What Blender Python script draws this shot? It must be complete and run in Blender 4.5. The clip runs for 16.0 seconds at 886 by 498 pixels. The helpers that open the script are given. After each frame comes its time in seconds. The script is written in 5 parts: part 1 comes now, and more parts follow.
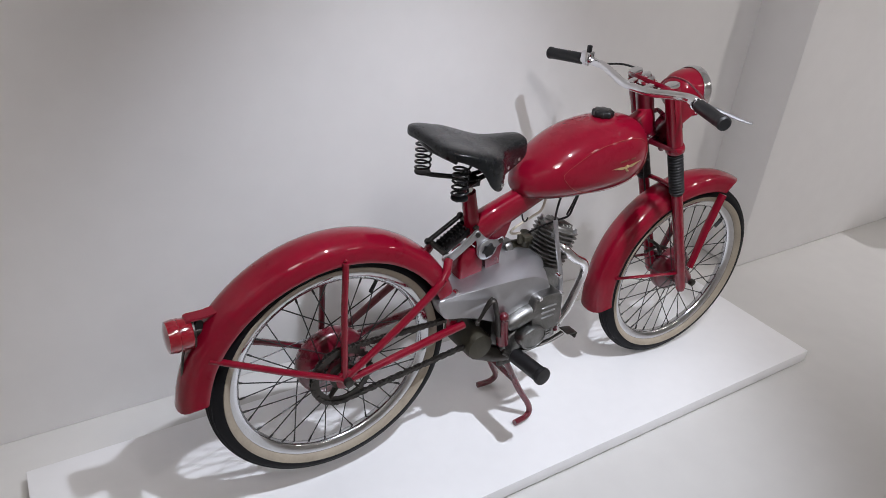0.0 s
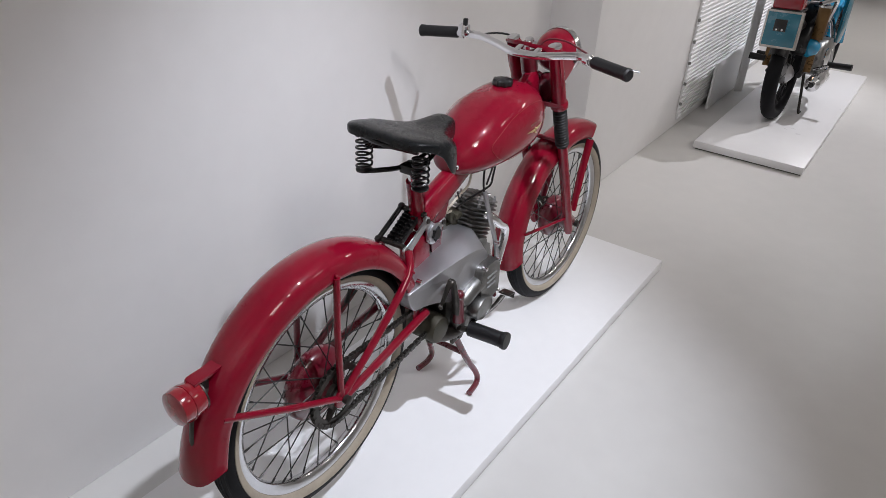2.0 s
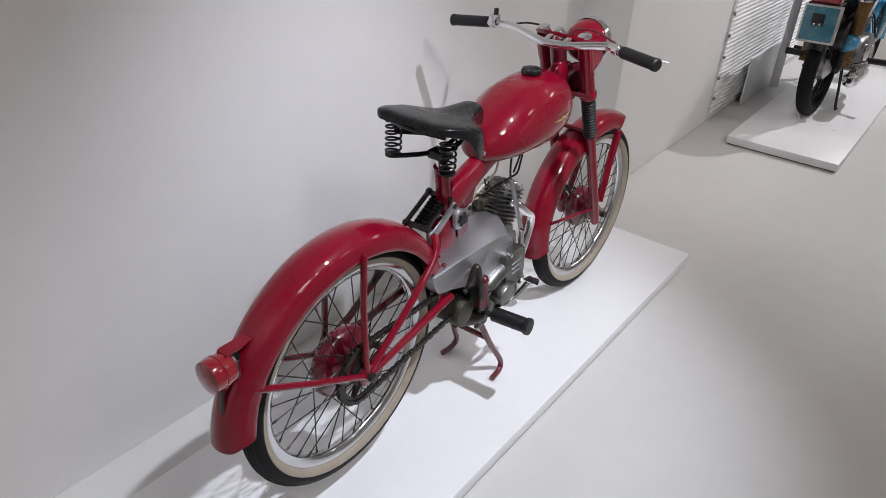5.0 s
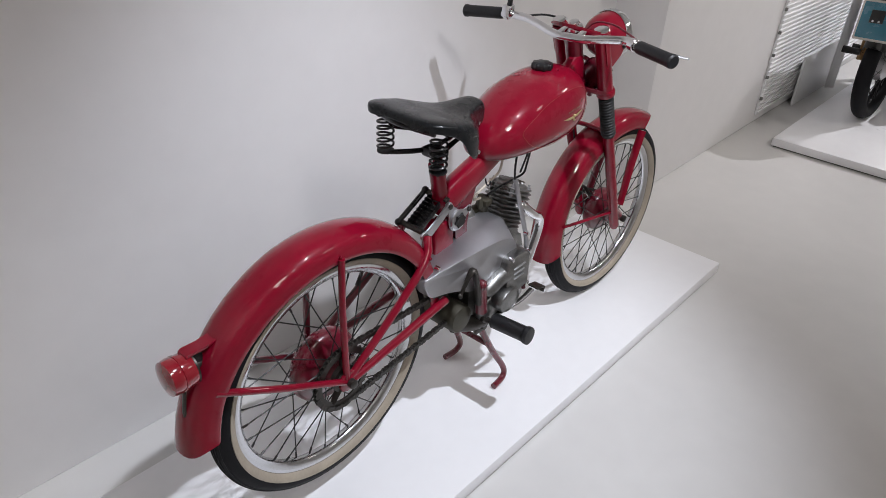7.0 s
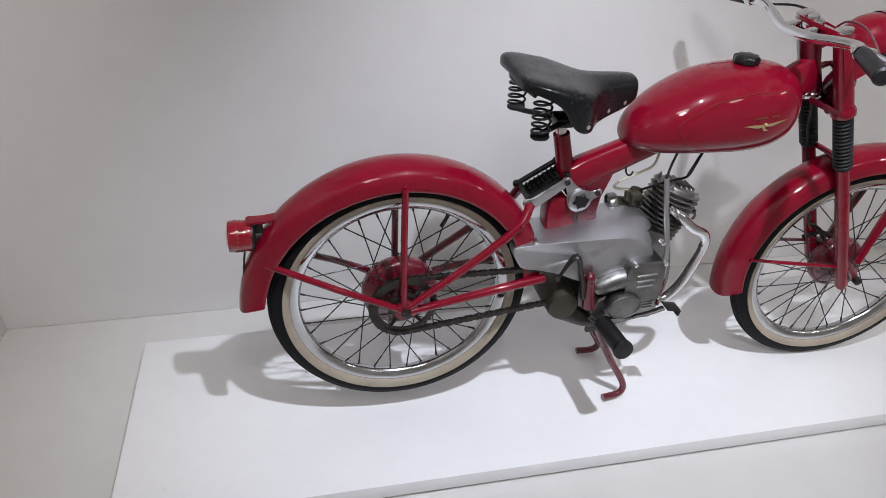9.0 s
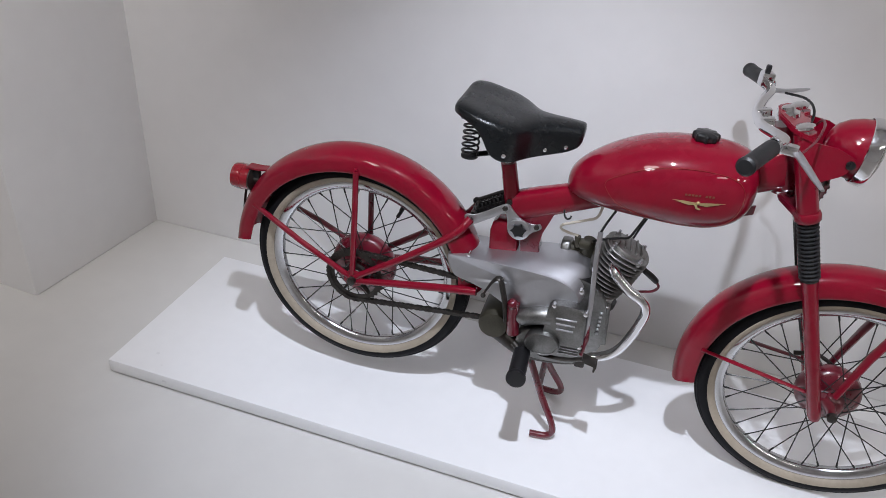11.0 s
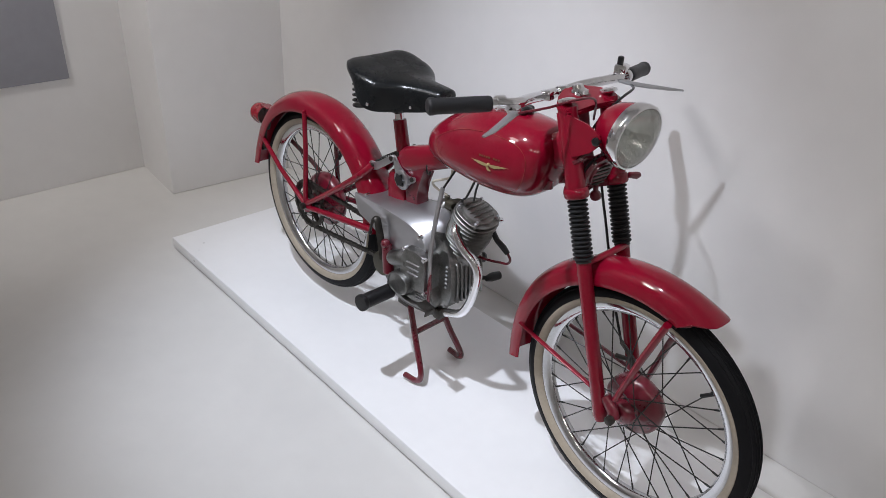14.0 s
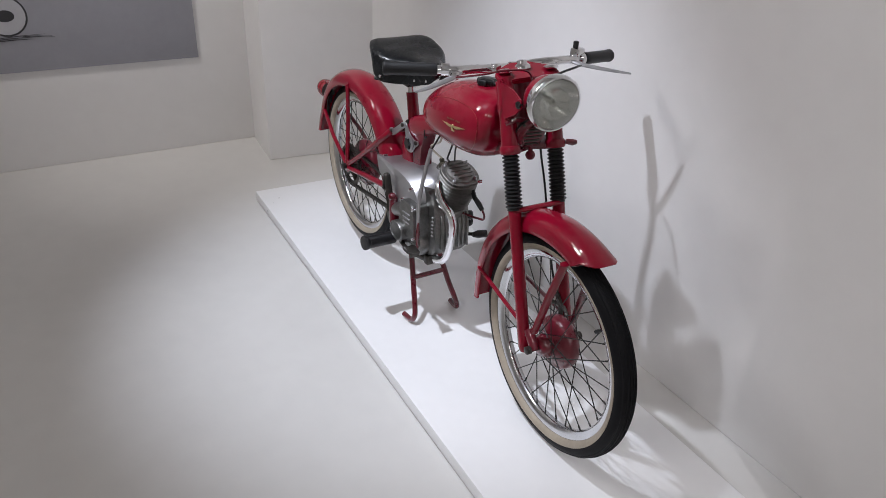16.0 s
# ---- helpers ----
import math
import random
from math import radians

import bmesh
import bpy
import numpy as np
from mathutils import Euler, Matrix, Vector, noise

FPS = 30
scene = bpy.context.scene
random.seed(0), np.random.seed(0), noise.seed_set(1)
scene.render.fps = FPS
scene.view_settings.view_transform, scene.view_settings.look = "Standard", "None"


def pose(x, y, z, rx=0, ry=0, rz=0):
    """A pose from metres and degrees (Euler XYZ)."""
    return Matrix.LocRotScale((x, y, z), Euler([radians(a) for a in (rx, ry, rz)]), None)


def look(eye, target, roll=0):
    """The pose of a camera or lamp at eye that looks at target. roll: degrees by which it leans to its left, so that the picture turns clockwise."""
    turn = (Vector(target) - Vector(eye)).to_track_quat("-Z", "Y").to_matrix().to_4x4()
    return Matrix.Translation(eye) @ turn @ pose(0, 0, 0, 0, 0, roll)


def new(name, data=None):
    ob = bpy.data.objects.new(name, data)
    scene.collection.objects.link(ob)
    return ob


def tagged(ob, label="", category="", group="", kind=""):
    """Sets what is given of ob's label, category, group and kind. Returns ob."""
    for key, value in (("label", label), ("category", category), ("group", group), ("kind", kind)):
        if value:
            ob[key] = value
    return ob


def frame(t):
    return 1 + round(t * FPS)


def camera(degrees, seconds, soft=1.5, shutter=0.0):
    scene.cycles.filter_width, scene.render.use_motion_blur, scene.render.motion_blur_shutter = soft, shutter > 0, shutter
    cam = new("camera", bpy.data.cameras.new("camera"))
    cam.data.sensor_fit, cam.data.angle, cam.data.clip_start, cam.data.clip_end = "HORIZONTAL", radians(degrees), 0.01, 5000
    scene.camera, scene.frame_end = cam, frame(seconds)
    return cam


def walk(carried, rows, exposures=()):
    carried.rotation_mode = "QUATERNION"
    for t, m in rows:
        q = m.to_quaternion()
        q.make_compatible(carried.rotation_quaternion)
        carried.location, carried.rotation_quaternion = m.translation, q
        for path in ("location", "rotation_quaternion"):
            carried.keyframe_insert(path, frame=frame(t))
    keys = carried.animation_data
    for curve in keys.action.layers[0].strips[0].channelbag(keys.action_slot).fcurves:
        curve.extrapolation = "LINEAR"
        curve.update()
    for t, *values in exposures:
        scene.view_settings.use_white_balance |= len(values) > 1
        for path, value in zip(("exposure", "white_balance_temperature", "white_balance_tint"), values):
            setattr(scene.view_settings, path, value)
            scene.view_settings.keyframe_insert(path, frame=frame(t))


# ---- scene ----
cam = camera(64.1, 16.0, soft=0.75)
PATH = [
    (0, (-0.574, -1.217, 1.495), (0.434, 0.205, 0.513), 5.0),
    (0.5, (-0.667, -1.056, 1.507), (0.52, 0.203, 0.504), 5.2),
    (1, (-0.826, -0.932, 1.507), (0.552, 0.107, 0.497), 4.5),
    (1.5, (-0.883, -0.885, 1.495), (0.582, 0.02, 0.475), 4.1),
    (2, (-0.896, -0.869, 1.493), (0.571, 0.053, 0.489), 3.3),
    (2.5, (-0.9, -0.868, 1.493), (0.532, 0.089, 0.474), 2.4),
    (3, (-0.91, -0.864, 1.496), (0.516, 0.11, 0.485), 2.7),
    (3.5, (-0.919, -0.876, 1.495), (0.495, 0.107, 0.479), 2.9),
    (4, (-0.927, -0.885, 1.492), (0.486, 0.096, 0.473), 3.1),
    (6.5, (-0.9, -0.932, 1.486), (0.484, 0.085, 0.46), 3.2),
    (7, (-0.775, -0.955, 1.47), (0.542, 0.132, 0.428), 2.8),
    (7.5, (-0.603, -1.02, 1.449), (0.531, 0.219, 0.362), 2.0),
    (8, (-0.52, -1.101, 1.433), (0.431, 0.253, 0.309), 0.6),
    (8.5, (-0.404, -1.231, 1.433), (0.299, 0.254, 0.294), 3.9),
    (8.7, (-0.336, -1.262, 1.42), (0.246, 0.284, 0.292), 3.5),
    (10.8, (0.489, -1.532, 1.48), (0.135, 0.127, 0.42), 3.2),
    (11, (0.581, -1.507, 1.484), (0.185, 0.145, 0.428), 5.3),
    (11.5, (0.747, -1.481, 1.48), (0.293, 0.161, 0.432), 5.2),
    (12, (0.925, -1.486, 1.471), (0.357, 0.127, 0.434), 6.2),
    (12.5, (1.099, -1.428, 1.479), (0.355, 0.113, 0.443), 6.0),
    (13, (1.314, -1.332, 1.478), (0.368, 0.11, 0.465), 5.2),
    (13.5, (1.521, -1.298, 1.461), (0.439, 0.058, 0.465), 3.8),
    (14, (1.749, -1.221, 1.447), (0.539, 0.026, 0.457), 3.7),
    (14.5, (1.932, -1.051, 1.447), (0.604, 0.043, 0.427), 3.3),
    (15, (2.07, -0.971, 1.451), (0.636, -0.044, 0.411), 3.1),
    (15.5, (2.215, -1.009, 1.449), (0.718, -0.172, 0.42), 1.4),
    (16, (2.333, -1.07, 1.467), (0.849, -0.146, 0.493), 2.9),
]
walk(cam, [(t, look(eye, target, roll)) for t, eye, target, roll in PATH], [(0, 0.0, 6480, 10), (8.7, 0.0, 6480, 10), (11, 0.0, 6290, 10), (13, 0.0, 6300, 10), (14, 0.0, 6380, 9), (15, 0.0, 6510, 10), (15.5, 0.0, 6490, 10), (16, 0.0, 6380, 10)])


# ---- light ----
world = bpy.data.worlds.new("gallery_air")
scene.world = world
world.use_nodes = True
world.node_tree.nodes["Background"].inputs[0].default_value = (0.9, 0.86, 0.82, 1)
world.node_tree.nodes["Background"].inputs[1].default_value = 0.03
scene.view_settings.exposure = 0.0


def spot(name, eye, target, watts, degrees, blend, radius, colour=(0.935, 0.95, 1.035)):
    data = bpy.data.lights.new(name, "SPOT")
    data.energy, data.spot_size, data.spot_blend, data.shadow_soft_size, data.color = watts, radians(degrees), blend, radius, colour
    ob = new(name, data)
    ob.matrix_world = look(eye, target)
    return ob


def area(name, eye, target, watts, size, colour=(0.99, 0.955, 0.94)):
    data = bpy.data.lights.new(name, "AREA")
    data.shape, data.size, data.energy, data.color = "DISK", size, watts, colour
    ob = new(name, data)
    ob.matrix_world = look(eye, target)
    return ob


spot("track_spot_main", (0.48, -1.05, 2.82), (0.40, 0.11, 0.1), 229, 53, 0.85, 0.034, (0.905, 0.95, 1.06))
# Unseen soft wash, added to lighten the wall and the step's end face.
spot("fill_spot_wall", (-0.5, -2.6, 3.3), (1.65, 0.4, 1.0), 114, 52, 1.0, 0.22, (0.97, 0.95, 0.97))
spot("track_spot_second", (5.7, -1.25, 3.0), (4.2, -0.05, 0.35), 258, 70, 0.8, 0.02, (0.965, 0.95, 1.0))
# Soft fill added from the front to brighten the stepped wall; no such lamp seen.
spot("fill_spot_far", (4.0, -3.0, 3.6), (2.7, 0.4, 0.95), 160, 50, 1.0, 0.2, (1.0, 0.95, 0.91))
# Made-up fill spot that lifts the floor and wall beyond the second machine.
spot("fill_spot_end", (7.6, -1.9, 3.6), (7.3, -0.4, 0.2), 205, 84, 1.0, 0.1, (0.99, 0.95, 0.93))
# Unseen fill spot, added to brighten the west wall and pier.
spot("fill_spot_west", (0.1, -2.1, 3.6), (-1.5, -0.35, 1.15), 225, 52, 1.0, 0.12, (0.99, 0.94, 0.9))
# Unseen soft disks, added overhead to raise the room's ambient level.
for x, y, watts in ((-0.6, -2.4, 14), (2.6, -3.6, 10), (5.8, -2.8, 24)):
    area("fill_disk", (x, y, 3.8), (x, y, 0), watts, 0.8, (1.0, 0.935, 0.875))


# ---- materials ----
def mat(name, colour, rough=0.5, metal=0.0, vary=0.06, scale=8.0, bump=0.0, bump_scale=200.0, coat=0.0, spec=0.5, rvary=0.08, aniso=0.0):
    m = bpy.data.materials.new(name)
    m.use_nodes = True
    nt = m.node_tree
    b = nt.nodes["Principled BSDF"]
    b.inputs["Roughness"].default_value, b.inputs["Metallic"].default_value = rough, metal
    b.inputs["Coat Weight"].default_value, b.inputs["Coat Roughness"].default_value = coat, 0.022
    b.inputs["Specular IOR Level"].default_value = spec
    tc = nt.nodes.new("ShaderNodeTexCoord")
    n1 = nt.nodes.new("ShaderNodeTexNoise")
    n1.inputs["Scale"].default_value, n1.inputs["Detail"].default_value = scale, 6
    nt.links.new(tc.outputs["Object"], n1.inputs["Vector"])
    n2 = nt.nodes.new("ShaderNodeTexNoise")
    n2.inputs["Scale"].default_value, n2.inputs["Detail"].default_value = scale * 9, 4
    nt.links.new(tc.outputs["Object"], n2.inputs["Vector"])
    mix = nt.nodes.new("ShaderNodeMath")
    mix.operation = "MULTIPLY_ADD"
    nt.links.new(n2.outputs["Fac"], mix.inputs[0])
    mix.inputs[1].default_value = 0.5
    nt.links.new(n1.outputs["Fac"], mix.inputs[2])
    ramp = nt.nodes.new("ShaderNodeValToRGB")
    nt.links.new(mix.outputs[0], ramp.inputs["Fac"])
    lo = [c * (1 - vary) for c in colour]
    hi = [min(1, c * (1 + vary)) for c in colour]
    ramp.color_ramp.elements[0].position, ramp.color_ramp.elements[1].position = 0.45, 1.05
    ramp.color_ramp.elements[0].color, ramp.color_ramp.elements[1].color = (*lo, 1), (*hi, 1)
    nt.links.new(ramp.outputs["Color"], b.inputs["Base Color"])
    if rvary:
        mr = nt.nodes.new("ShaderNodeMapRange")
        mr.inputs["From Min"].default_value, mr.inputs["From Max"].default_value = 0.4, 1.1
        mr.inputs["To Min"].default_value, mr.inputs["To Max"].default_value = max(0.02, rough - rvary), min(1, rough + rvary)
        nt.links.new(mix.outputs[0], mr.inputs["Value"])
        nt.links.new(mr.outputs["Result"], b.inputs["Roughness"])
    if bump:
        n3 = nt.nodes.new("ShaderNodeTexNoise")
        n3.inputs["Scale"].default_value, n3.inputs["Detail"].default_value = bump_scale, 5
        nt.links.new(tc.outputs["Object"], n3.inputs["Vector"])
        bn = nt.nodes.new("ShaderNodeBump")
        bn.inputs["Strength"].default_value, bn.inputs["Distance"].default_value = bump, 0.002
        nt.links.new(n3.outputs["Fac"], bn.inputs["Height"])
        nt.links.new(bn.outputs["Normal"], b.inputs["Normal"])
    return m


WALL = mat("white_wall_paint", (0.82, 0.81, 0.81), 0.75, vary=0.03, scale=1.5, bump=0.05, bump_scale=120)
FLOOR = mat("white_resin_floor", (0.66, 0.65, 0.635), 0.4, vary=0.05, scale=1.2, bump=0.02, bump_scale=60)
PLINTH = mat("white_lacquered_board", (0.87, 0.87, 0.885), 0.33, vary=0.025, scale=2.5, bump=0.02, bump_scale=90)
GAP = mat("dark_plinth_recess", (0.12, 0.115, 0.11), 0.8)
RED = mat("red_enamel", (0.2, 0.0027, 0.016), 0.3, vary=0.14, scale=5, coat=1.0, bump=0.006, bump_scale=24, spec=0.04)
# Darker red: some parts' own colour, and shade painted on far-side stays and arms.
RED_DARK = mat("dark_and_shaded_red_enamel", (0.11, 0.002, 0.012), 0.3, vary=0.25, scale=18, coat=0.9, bump=0.06, bump_scale=90)
CHROME = mat("chrome_plate", (0.78, 0.78, 0.8), 0.1, 1.0, vary=0.05, scale=20, rvary=0.06)
RIM = mat("chromed_rim", (0.58, 0.585, 0.6), 0.17, 1.0, vary=0.08, scale=25, rvary=0.1)
ALU = mat("polished_aluminium", (0.5, 0.5, 0.52), 0.45, 1.0, vary=0.06, scale=10, bump=0.02, bump_scale=60, rvary=0.06)
CAST = mat("cast_aluminium", (0.24, 0.24, 0.235), 0.4, 1.0, vary=0.35, scale=26, bump=0.15, bump_scale=260)
FIN = mat("sooty_cylinder_fins", (0.22, 0.215, 0.205), 0.42, 0.85, vary=0.3, scale=40, bump=0.15, bump_scale=200)
STEEL = mat("dark_oiled_steel", (0.06, 0.055, 0.05), 0.42, 0.8, vary=0.3, scale=60)
SPOKE = mat("dull_steel_wire", (0.05, 0.05, 0.05), 0.42, 0.8, vary=0.2, scale=80)
BLACK = mat("black_enamel", (0.008, 0.008, 0.009), 0.3, vary=0.2, scale=20)
RUBBER = mat("black_rubber", (0.008, 0.008, 0.0095), 0.48, vary=0.2, scale=30, bump=0.1, bump_scale=300)
TYRE = mat("black_tyre_rubber", (0.0065, 0.0065, 0.008), 0.6, spec=0.15, vary=0.2, scale=30, bump=0.1, bump_scale=250)
WHITEWALL = mat("aged_cream_rubber", (0.36, 0.31, 0.245), 0.6, vary=0.16, scale=14, bump=0.05)
LEATHER = mat("black_leather", (0.006, 0.007, 0.008), 0.27, vary=0.25, scale=12, bump=0.14, bump_scale=330, spec=0.38)
CREAM = mat("cream_cable_sheath", (0.55, 0.5, 0.42), 0.5)
LENS_RED = mat("red_plastic_lens", (0.25, 0.004, 0.014), 0.16, vary=0.08, coat=1.0)
GOLD = mat("gilt_transfer", (0.5, 0.4, 0.2), 0.35, 0.5, vary=0.15, scale=60)
GREEN = mat("green_transfer", (0.13, 0.05, 0.02), 0.4, vary=0.15, scale=60)
LINE = mat("thin_gold_line", (0.27, 0.035, 0.025), 0.35, vary=0.1)
BRASS = mat("worn_silver_badge", (0.5, 0.49, 0.46), 0.35, 0.9, vary=0.15, scale=60)
TEAL = mat("teal_enamel", (0.02, 0.16, 0.23), 0.25, vary=0.1, coat=0.8)
BLUE = mat("blue_enamel", (0.02, 0.28, 0.5), 0.22, vary=0.1, coat=0.8)
GREY_PRINT = mat("grey_printed_canvas", (0.3, 0.3, 0.335), 0.7, vary=0.08, scale=3)
DARK_PRINT = mat("dark_print_ink", (0.03, 0.03, 0.035), 0.7)
LIGHT_PRINT = mat("pale_print_ink", (0.4, 0.4, 0.43), 0.7)
OLIVE = mat("oily_dark_steel", (0.055, 0.05, 0.035), 0.5, 0.4, vary=0.3, scale=25)
AMBER = mat("bronze_spring_cover", (0.19, 0.11, 0.045), 0.3, 0.6, vary=0.15)

GLASS = bpy.data.materials.new("ribbed_headlamp_glass")
GLASS.use_nodes = True
g = GLASS.node_tree.nodes["Principled BSDF"]
g.inputs["Base Color"].default_value = (0.86, 0.88, 0.84, 1)
g.inputs["Transmission Weight"].default_value, g.inputs["Roughness"].default_value, g.inputs["IOR"].default_value = 0.85, 0.16, 1.45
gn = GLASS.node_tree.nodes.new("ShaderNodeTexWave")
gn.bands_direction = "Y"
gn.inputs["Scale"].default_value = 20
gb = GLASS.node_tree.nodes.new("ShaderNodeBump")
gb.inputs["Strength"].default_value, gb.inputs["Distance"].default_value = 0.16, 0.002
gt = GLASS.node_tree.nodes.new("ShaderNodeTexCoord")
GLASS.node_tree.links.new(gt.outputs["Object"], gn.inputs["Vector"])
GLASS.node_tree.links.new(gn.outputs["Fac"], gb.inputs["Height"])
GLASS.node_tree.links.new(gb.outputs["Normal"], g.inputs["Normal"])


# ---- mesh helpers ----
def rot_to(d):
    return Vector(d).to_track_quat("Z", "Y").to_matrix().to_4x4()


def smooth_path(pts, n):
    """A Catmull-Rom path through the points, n steps a span."""
    p = [Vector(q) for q in pts]
    if n < 2 or len(p) < 3:
        return p
    e = [2 * p[0] - p[1], *p, 2 * p[-1] - p[-2]]
    out = []
    for i in range(1, len(e) - 2):
        a, b, c, d = e[i - 1 : i + 3]
        for k in range(n):
            t = k / n
            out.append(0.5 * (2 * b + (c - a) * t + (2 * a - 5 * b + 4 * c - d) * t * t + (3 * b - a - 3 * c + d) * t**3))
    return out + [p[-1]]


def tube(bm, pts, r, seg=10, n=1, flat=None):
    """A round bar along a path; r may be one number or one for each step; flat squeezes it across its second axis."""
    p = smooth_path(pts, n)
    rs = r if isinstance(r, (list, tuple)) else [r] * len(p)
    if len(rs) != len(p):
        rs = [float(np.interp(i / (len(p) - 1), np.linspace(0, 1, len(rs)), rs)) for i in range(len(p))]
    up, rings = None, []
    for i, q in enumerate(p):
        t = (p[min(i + 1, len(p) - 1)] - p[max(i - 1, 0)]).normalized()
        if up is None:
            up = Vector((0, 0, 1)) if abs(t.z) < 0.8 else Vector((1, 0, 0))
        s = t.cross(up).normalized()
        up = s.cross(t).normalized()
        k = flat or 1.0
        rings.append([bm.verts.new(q + rs[i] * (math.cos(a) * s + k * math.sin(a) * up)) for a in [2 * math.pi * j / seg for j in range(seg)]])
    bridge(bm, rings)
    bm.faces.new(rings[0])
    bm.faces.new(rings[-1][::-1])
    return bm


def bridge(bm, rings, closed=True, loop=False):
    for a, b in zip(rings, rings[1:] + ([rings[0]] if loop else [])):
        m = len(a)
        for j in range(m if closed else m - 1):
            bm.faces.new((a[j], b[j], b[(j + 1) % m], a[(j + 1) % m]))


def lathe(bm, prof, m, seg=32, caps=True):
    """Turns a profile of (radius, height) round the local z of the matrix m."""
    rings = [[bm.verts.new(m @ Vector((r * math.cos(a), r * math.sin(a), h))) for a in [2 * math.pi * j / seg for j in range(seg)]] for r, h in prof]
    bridge(bm, rings)
    if caps:
        bm.faces.new(rings[0])
        bm.faces.new(rings[-1][::-1])
    return bm


def ring_lathe(bm, prof, m, seg=64):
    """Turns a closed profile round the local z: a torus-like body."""
    rings = [[bm.verts.new(m @ Vector((r * math.cos(a), r * math.sin(a), h))) for r, h in prof] for a in [2 * math.pi * j / seg for j in range(seg)]]
    bridge(bm, rings, loop=True)
    return bm


def box(bm, size, m, bevel=0.0, segs=2):
    made = bmesh.ops.create_cube(bm, size=1.0, matrix=m @ Matrix.Diagonal((*size, 1)))["verts"]
    if bevel:
        edges = list({e for v in made for e in v.link_edges})
        bmesh.ops.bevel(bm, geom=edges, offset=bevel, segments=segs, profile=0.5, affect="EDGES")
    return bm


def slab(bm, outline, y0, y1, bevel=0.0, segs=2):
    """A plate with an outline of (x, z), from y0 to y1, with rounded edges."""
    a = [bm.verts.new((x, y0, z)) for x, z in outline]
    b = [bm.verts.new((x, y1, z)) for x, z in outline]
    fs = [bm.faces.new(a), bm.faces.new(b[::-1])]
    n = len(a)
    for i in range(n):
        fs.append(bm.faces.new((a[i], b[i], b[(i + 1) % n], a[(i + 1) % n])))
    if bevel:
        edges = list({e for f in fs[:2] for e in f.edges})
        bmesh.ops.bevel(bm, geom=edges, offset=bevel, segments=segs, profile=0.5, affect="EDGES")
    return bm


def curve2(pts, n=6):
    """A closed smooth outline through (x, z) points."""
    q = [Vector((x, 0, z)) for x, z in pts]
    m, out = len(q), []
    for i in range(m):
        a, b, c, d = q[i - 1], q[i], q[(i + 1) % m], q[(i + 2) % m]
        for k in range(n):
            t = k / n
            v = 0.5 * (2 * b + (c - a) * t + (2 * a - 5 * b + 4 * c - d) * t * t + (3 * b - a - 3 * c + d) * t**3)
            out.append((v.x, v.z))
    return out


def finish(name, bm, material, sharp=38):
    bmesh.ops.recalc_face_normals(bm, faces=bm.faces)
    me = bpy.data.meshes.new(name)
    bm.to_mesh(me)
    bm.free()
    me.materials.append(material)
    me.polygons.foreach_set("use_smooth", [True] * len(me.polygons))
    me.set_sharp_from_angle(angle=radians(sharp))
    return me


def part(name, bm, material, parent, label="", sharp=38):
    """Links a bmesh, in world metres, as one mesh object under a thing or a part."""
    ob = new(name, finish(name, bm, material, sharp))
    ob.parent = parent
    ob.matrix_parent_inverse = world_of(parent).inverted()
    return tagged(ob, label)


def world_of(ob):
    m = ob.matrix_basis
    return world_of(ob.parent) @ ob.matrix_parent_inverse @ m if ob.parent else m


def shared(name, me, m, parent):
    ob = new(name, me)
    ob.parent = parent
    ob.matrix_parent_inverse = world_of(parent).inverted()
    ob.matrix_basis = m
    return ob


def B():
    return bmesh.new()


def thing(name, place, label, category, group="", kind=""):
    ob = new(name)
    ob.location = place
    ob.empty_display_size = 0.1
    return tagged(ob, label, category, group, kind)


def structure(name, bm, material, label, sharp=38):
    return tagged(new(name, finish(name, bm, material, sharp)), label, "", "", "structure")


# ---- the room ----
SKEW = radians(-1.45)
P = 0.05


def along(x, y, z=0.0):
    """A place by metres along the exhibition wall and out of it: y = 0 is the wall's face."""
    c, s = math.cos(SKEW), math.sin(SKEW)
    return Vector((x * c - y * s, 0.468 + x * s + y * c, z))


def wall_box(name, x0, x1, y0, y1, z0, z1, label, bevel=0.006):
    b = B()
    m = Matrix.Translation(along((x0 + x1) / 2, (y0 + y1) / 2, (z0 + z1) / 2)) @ Matrix.Rotation(SKEW, 4, "Z")
    box(b, (x1 - x0, y1 - y0, z1 - z0), m, bevel)
    return structure(name, b, WALL, label)


HIGH = 3.9
b = B()
box(b, (13.2, 8.4, 0.1), Matrix.Translation((3.9, -3.2, -0.05)))
structure("floor", b, FLOOR, "pale seamless resin floor of a gallery")
# This ceiling is unseen; it closes the room so that light bounces.
b = B()
box(b, (13.2, 8.4, 0.1), Matrix.Translation((3.9, -3.2, HIGH + 0.05)))
structure("ceiling", b, WALL, "plain white ceiling, unseen, added to bounce light")
wall_box("wall_north", -1.3, 2.1, 0.068, 0.188, 0, HIGH, "white painted wall behind the red motorcycle")
wall_box("wall_north_step", 2.03, 10.2, -0.165, 0.12, 0, HIGH, "white painted wall that stands proud behind the second exhibit", 0.02)
b = B()
box(b, (0.45, 0.7, HIGH), Matrix.Translation((-1.34, 0.352, HIGH / 2)) @ Matrix.Rotation(radians(-5), 4, "Z"), 0.006)
structure("wall_west_pier", b, WALL, "white painted pier at the end of the alcove")
b = B()
box(b, (0.12, 6.6, HIGH), Matrix.Translation((-1.58, -3.2, HIGH / 2)), 0.004)
structure("wall_west", b, WALL, "white painted wall with a hung picture")
# The last two walls are unseen too, added to close the white room.
b = B()
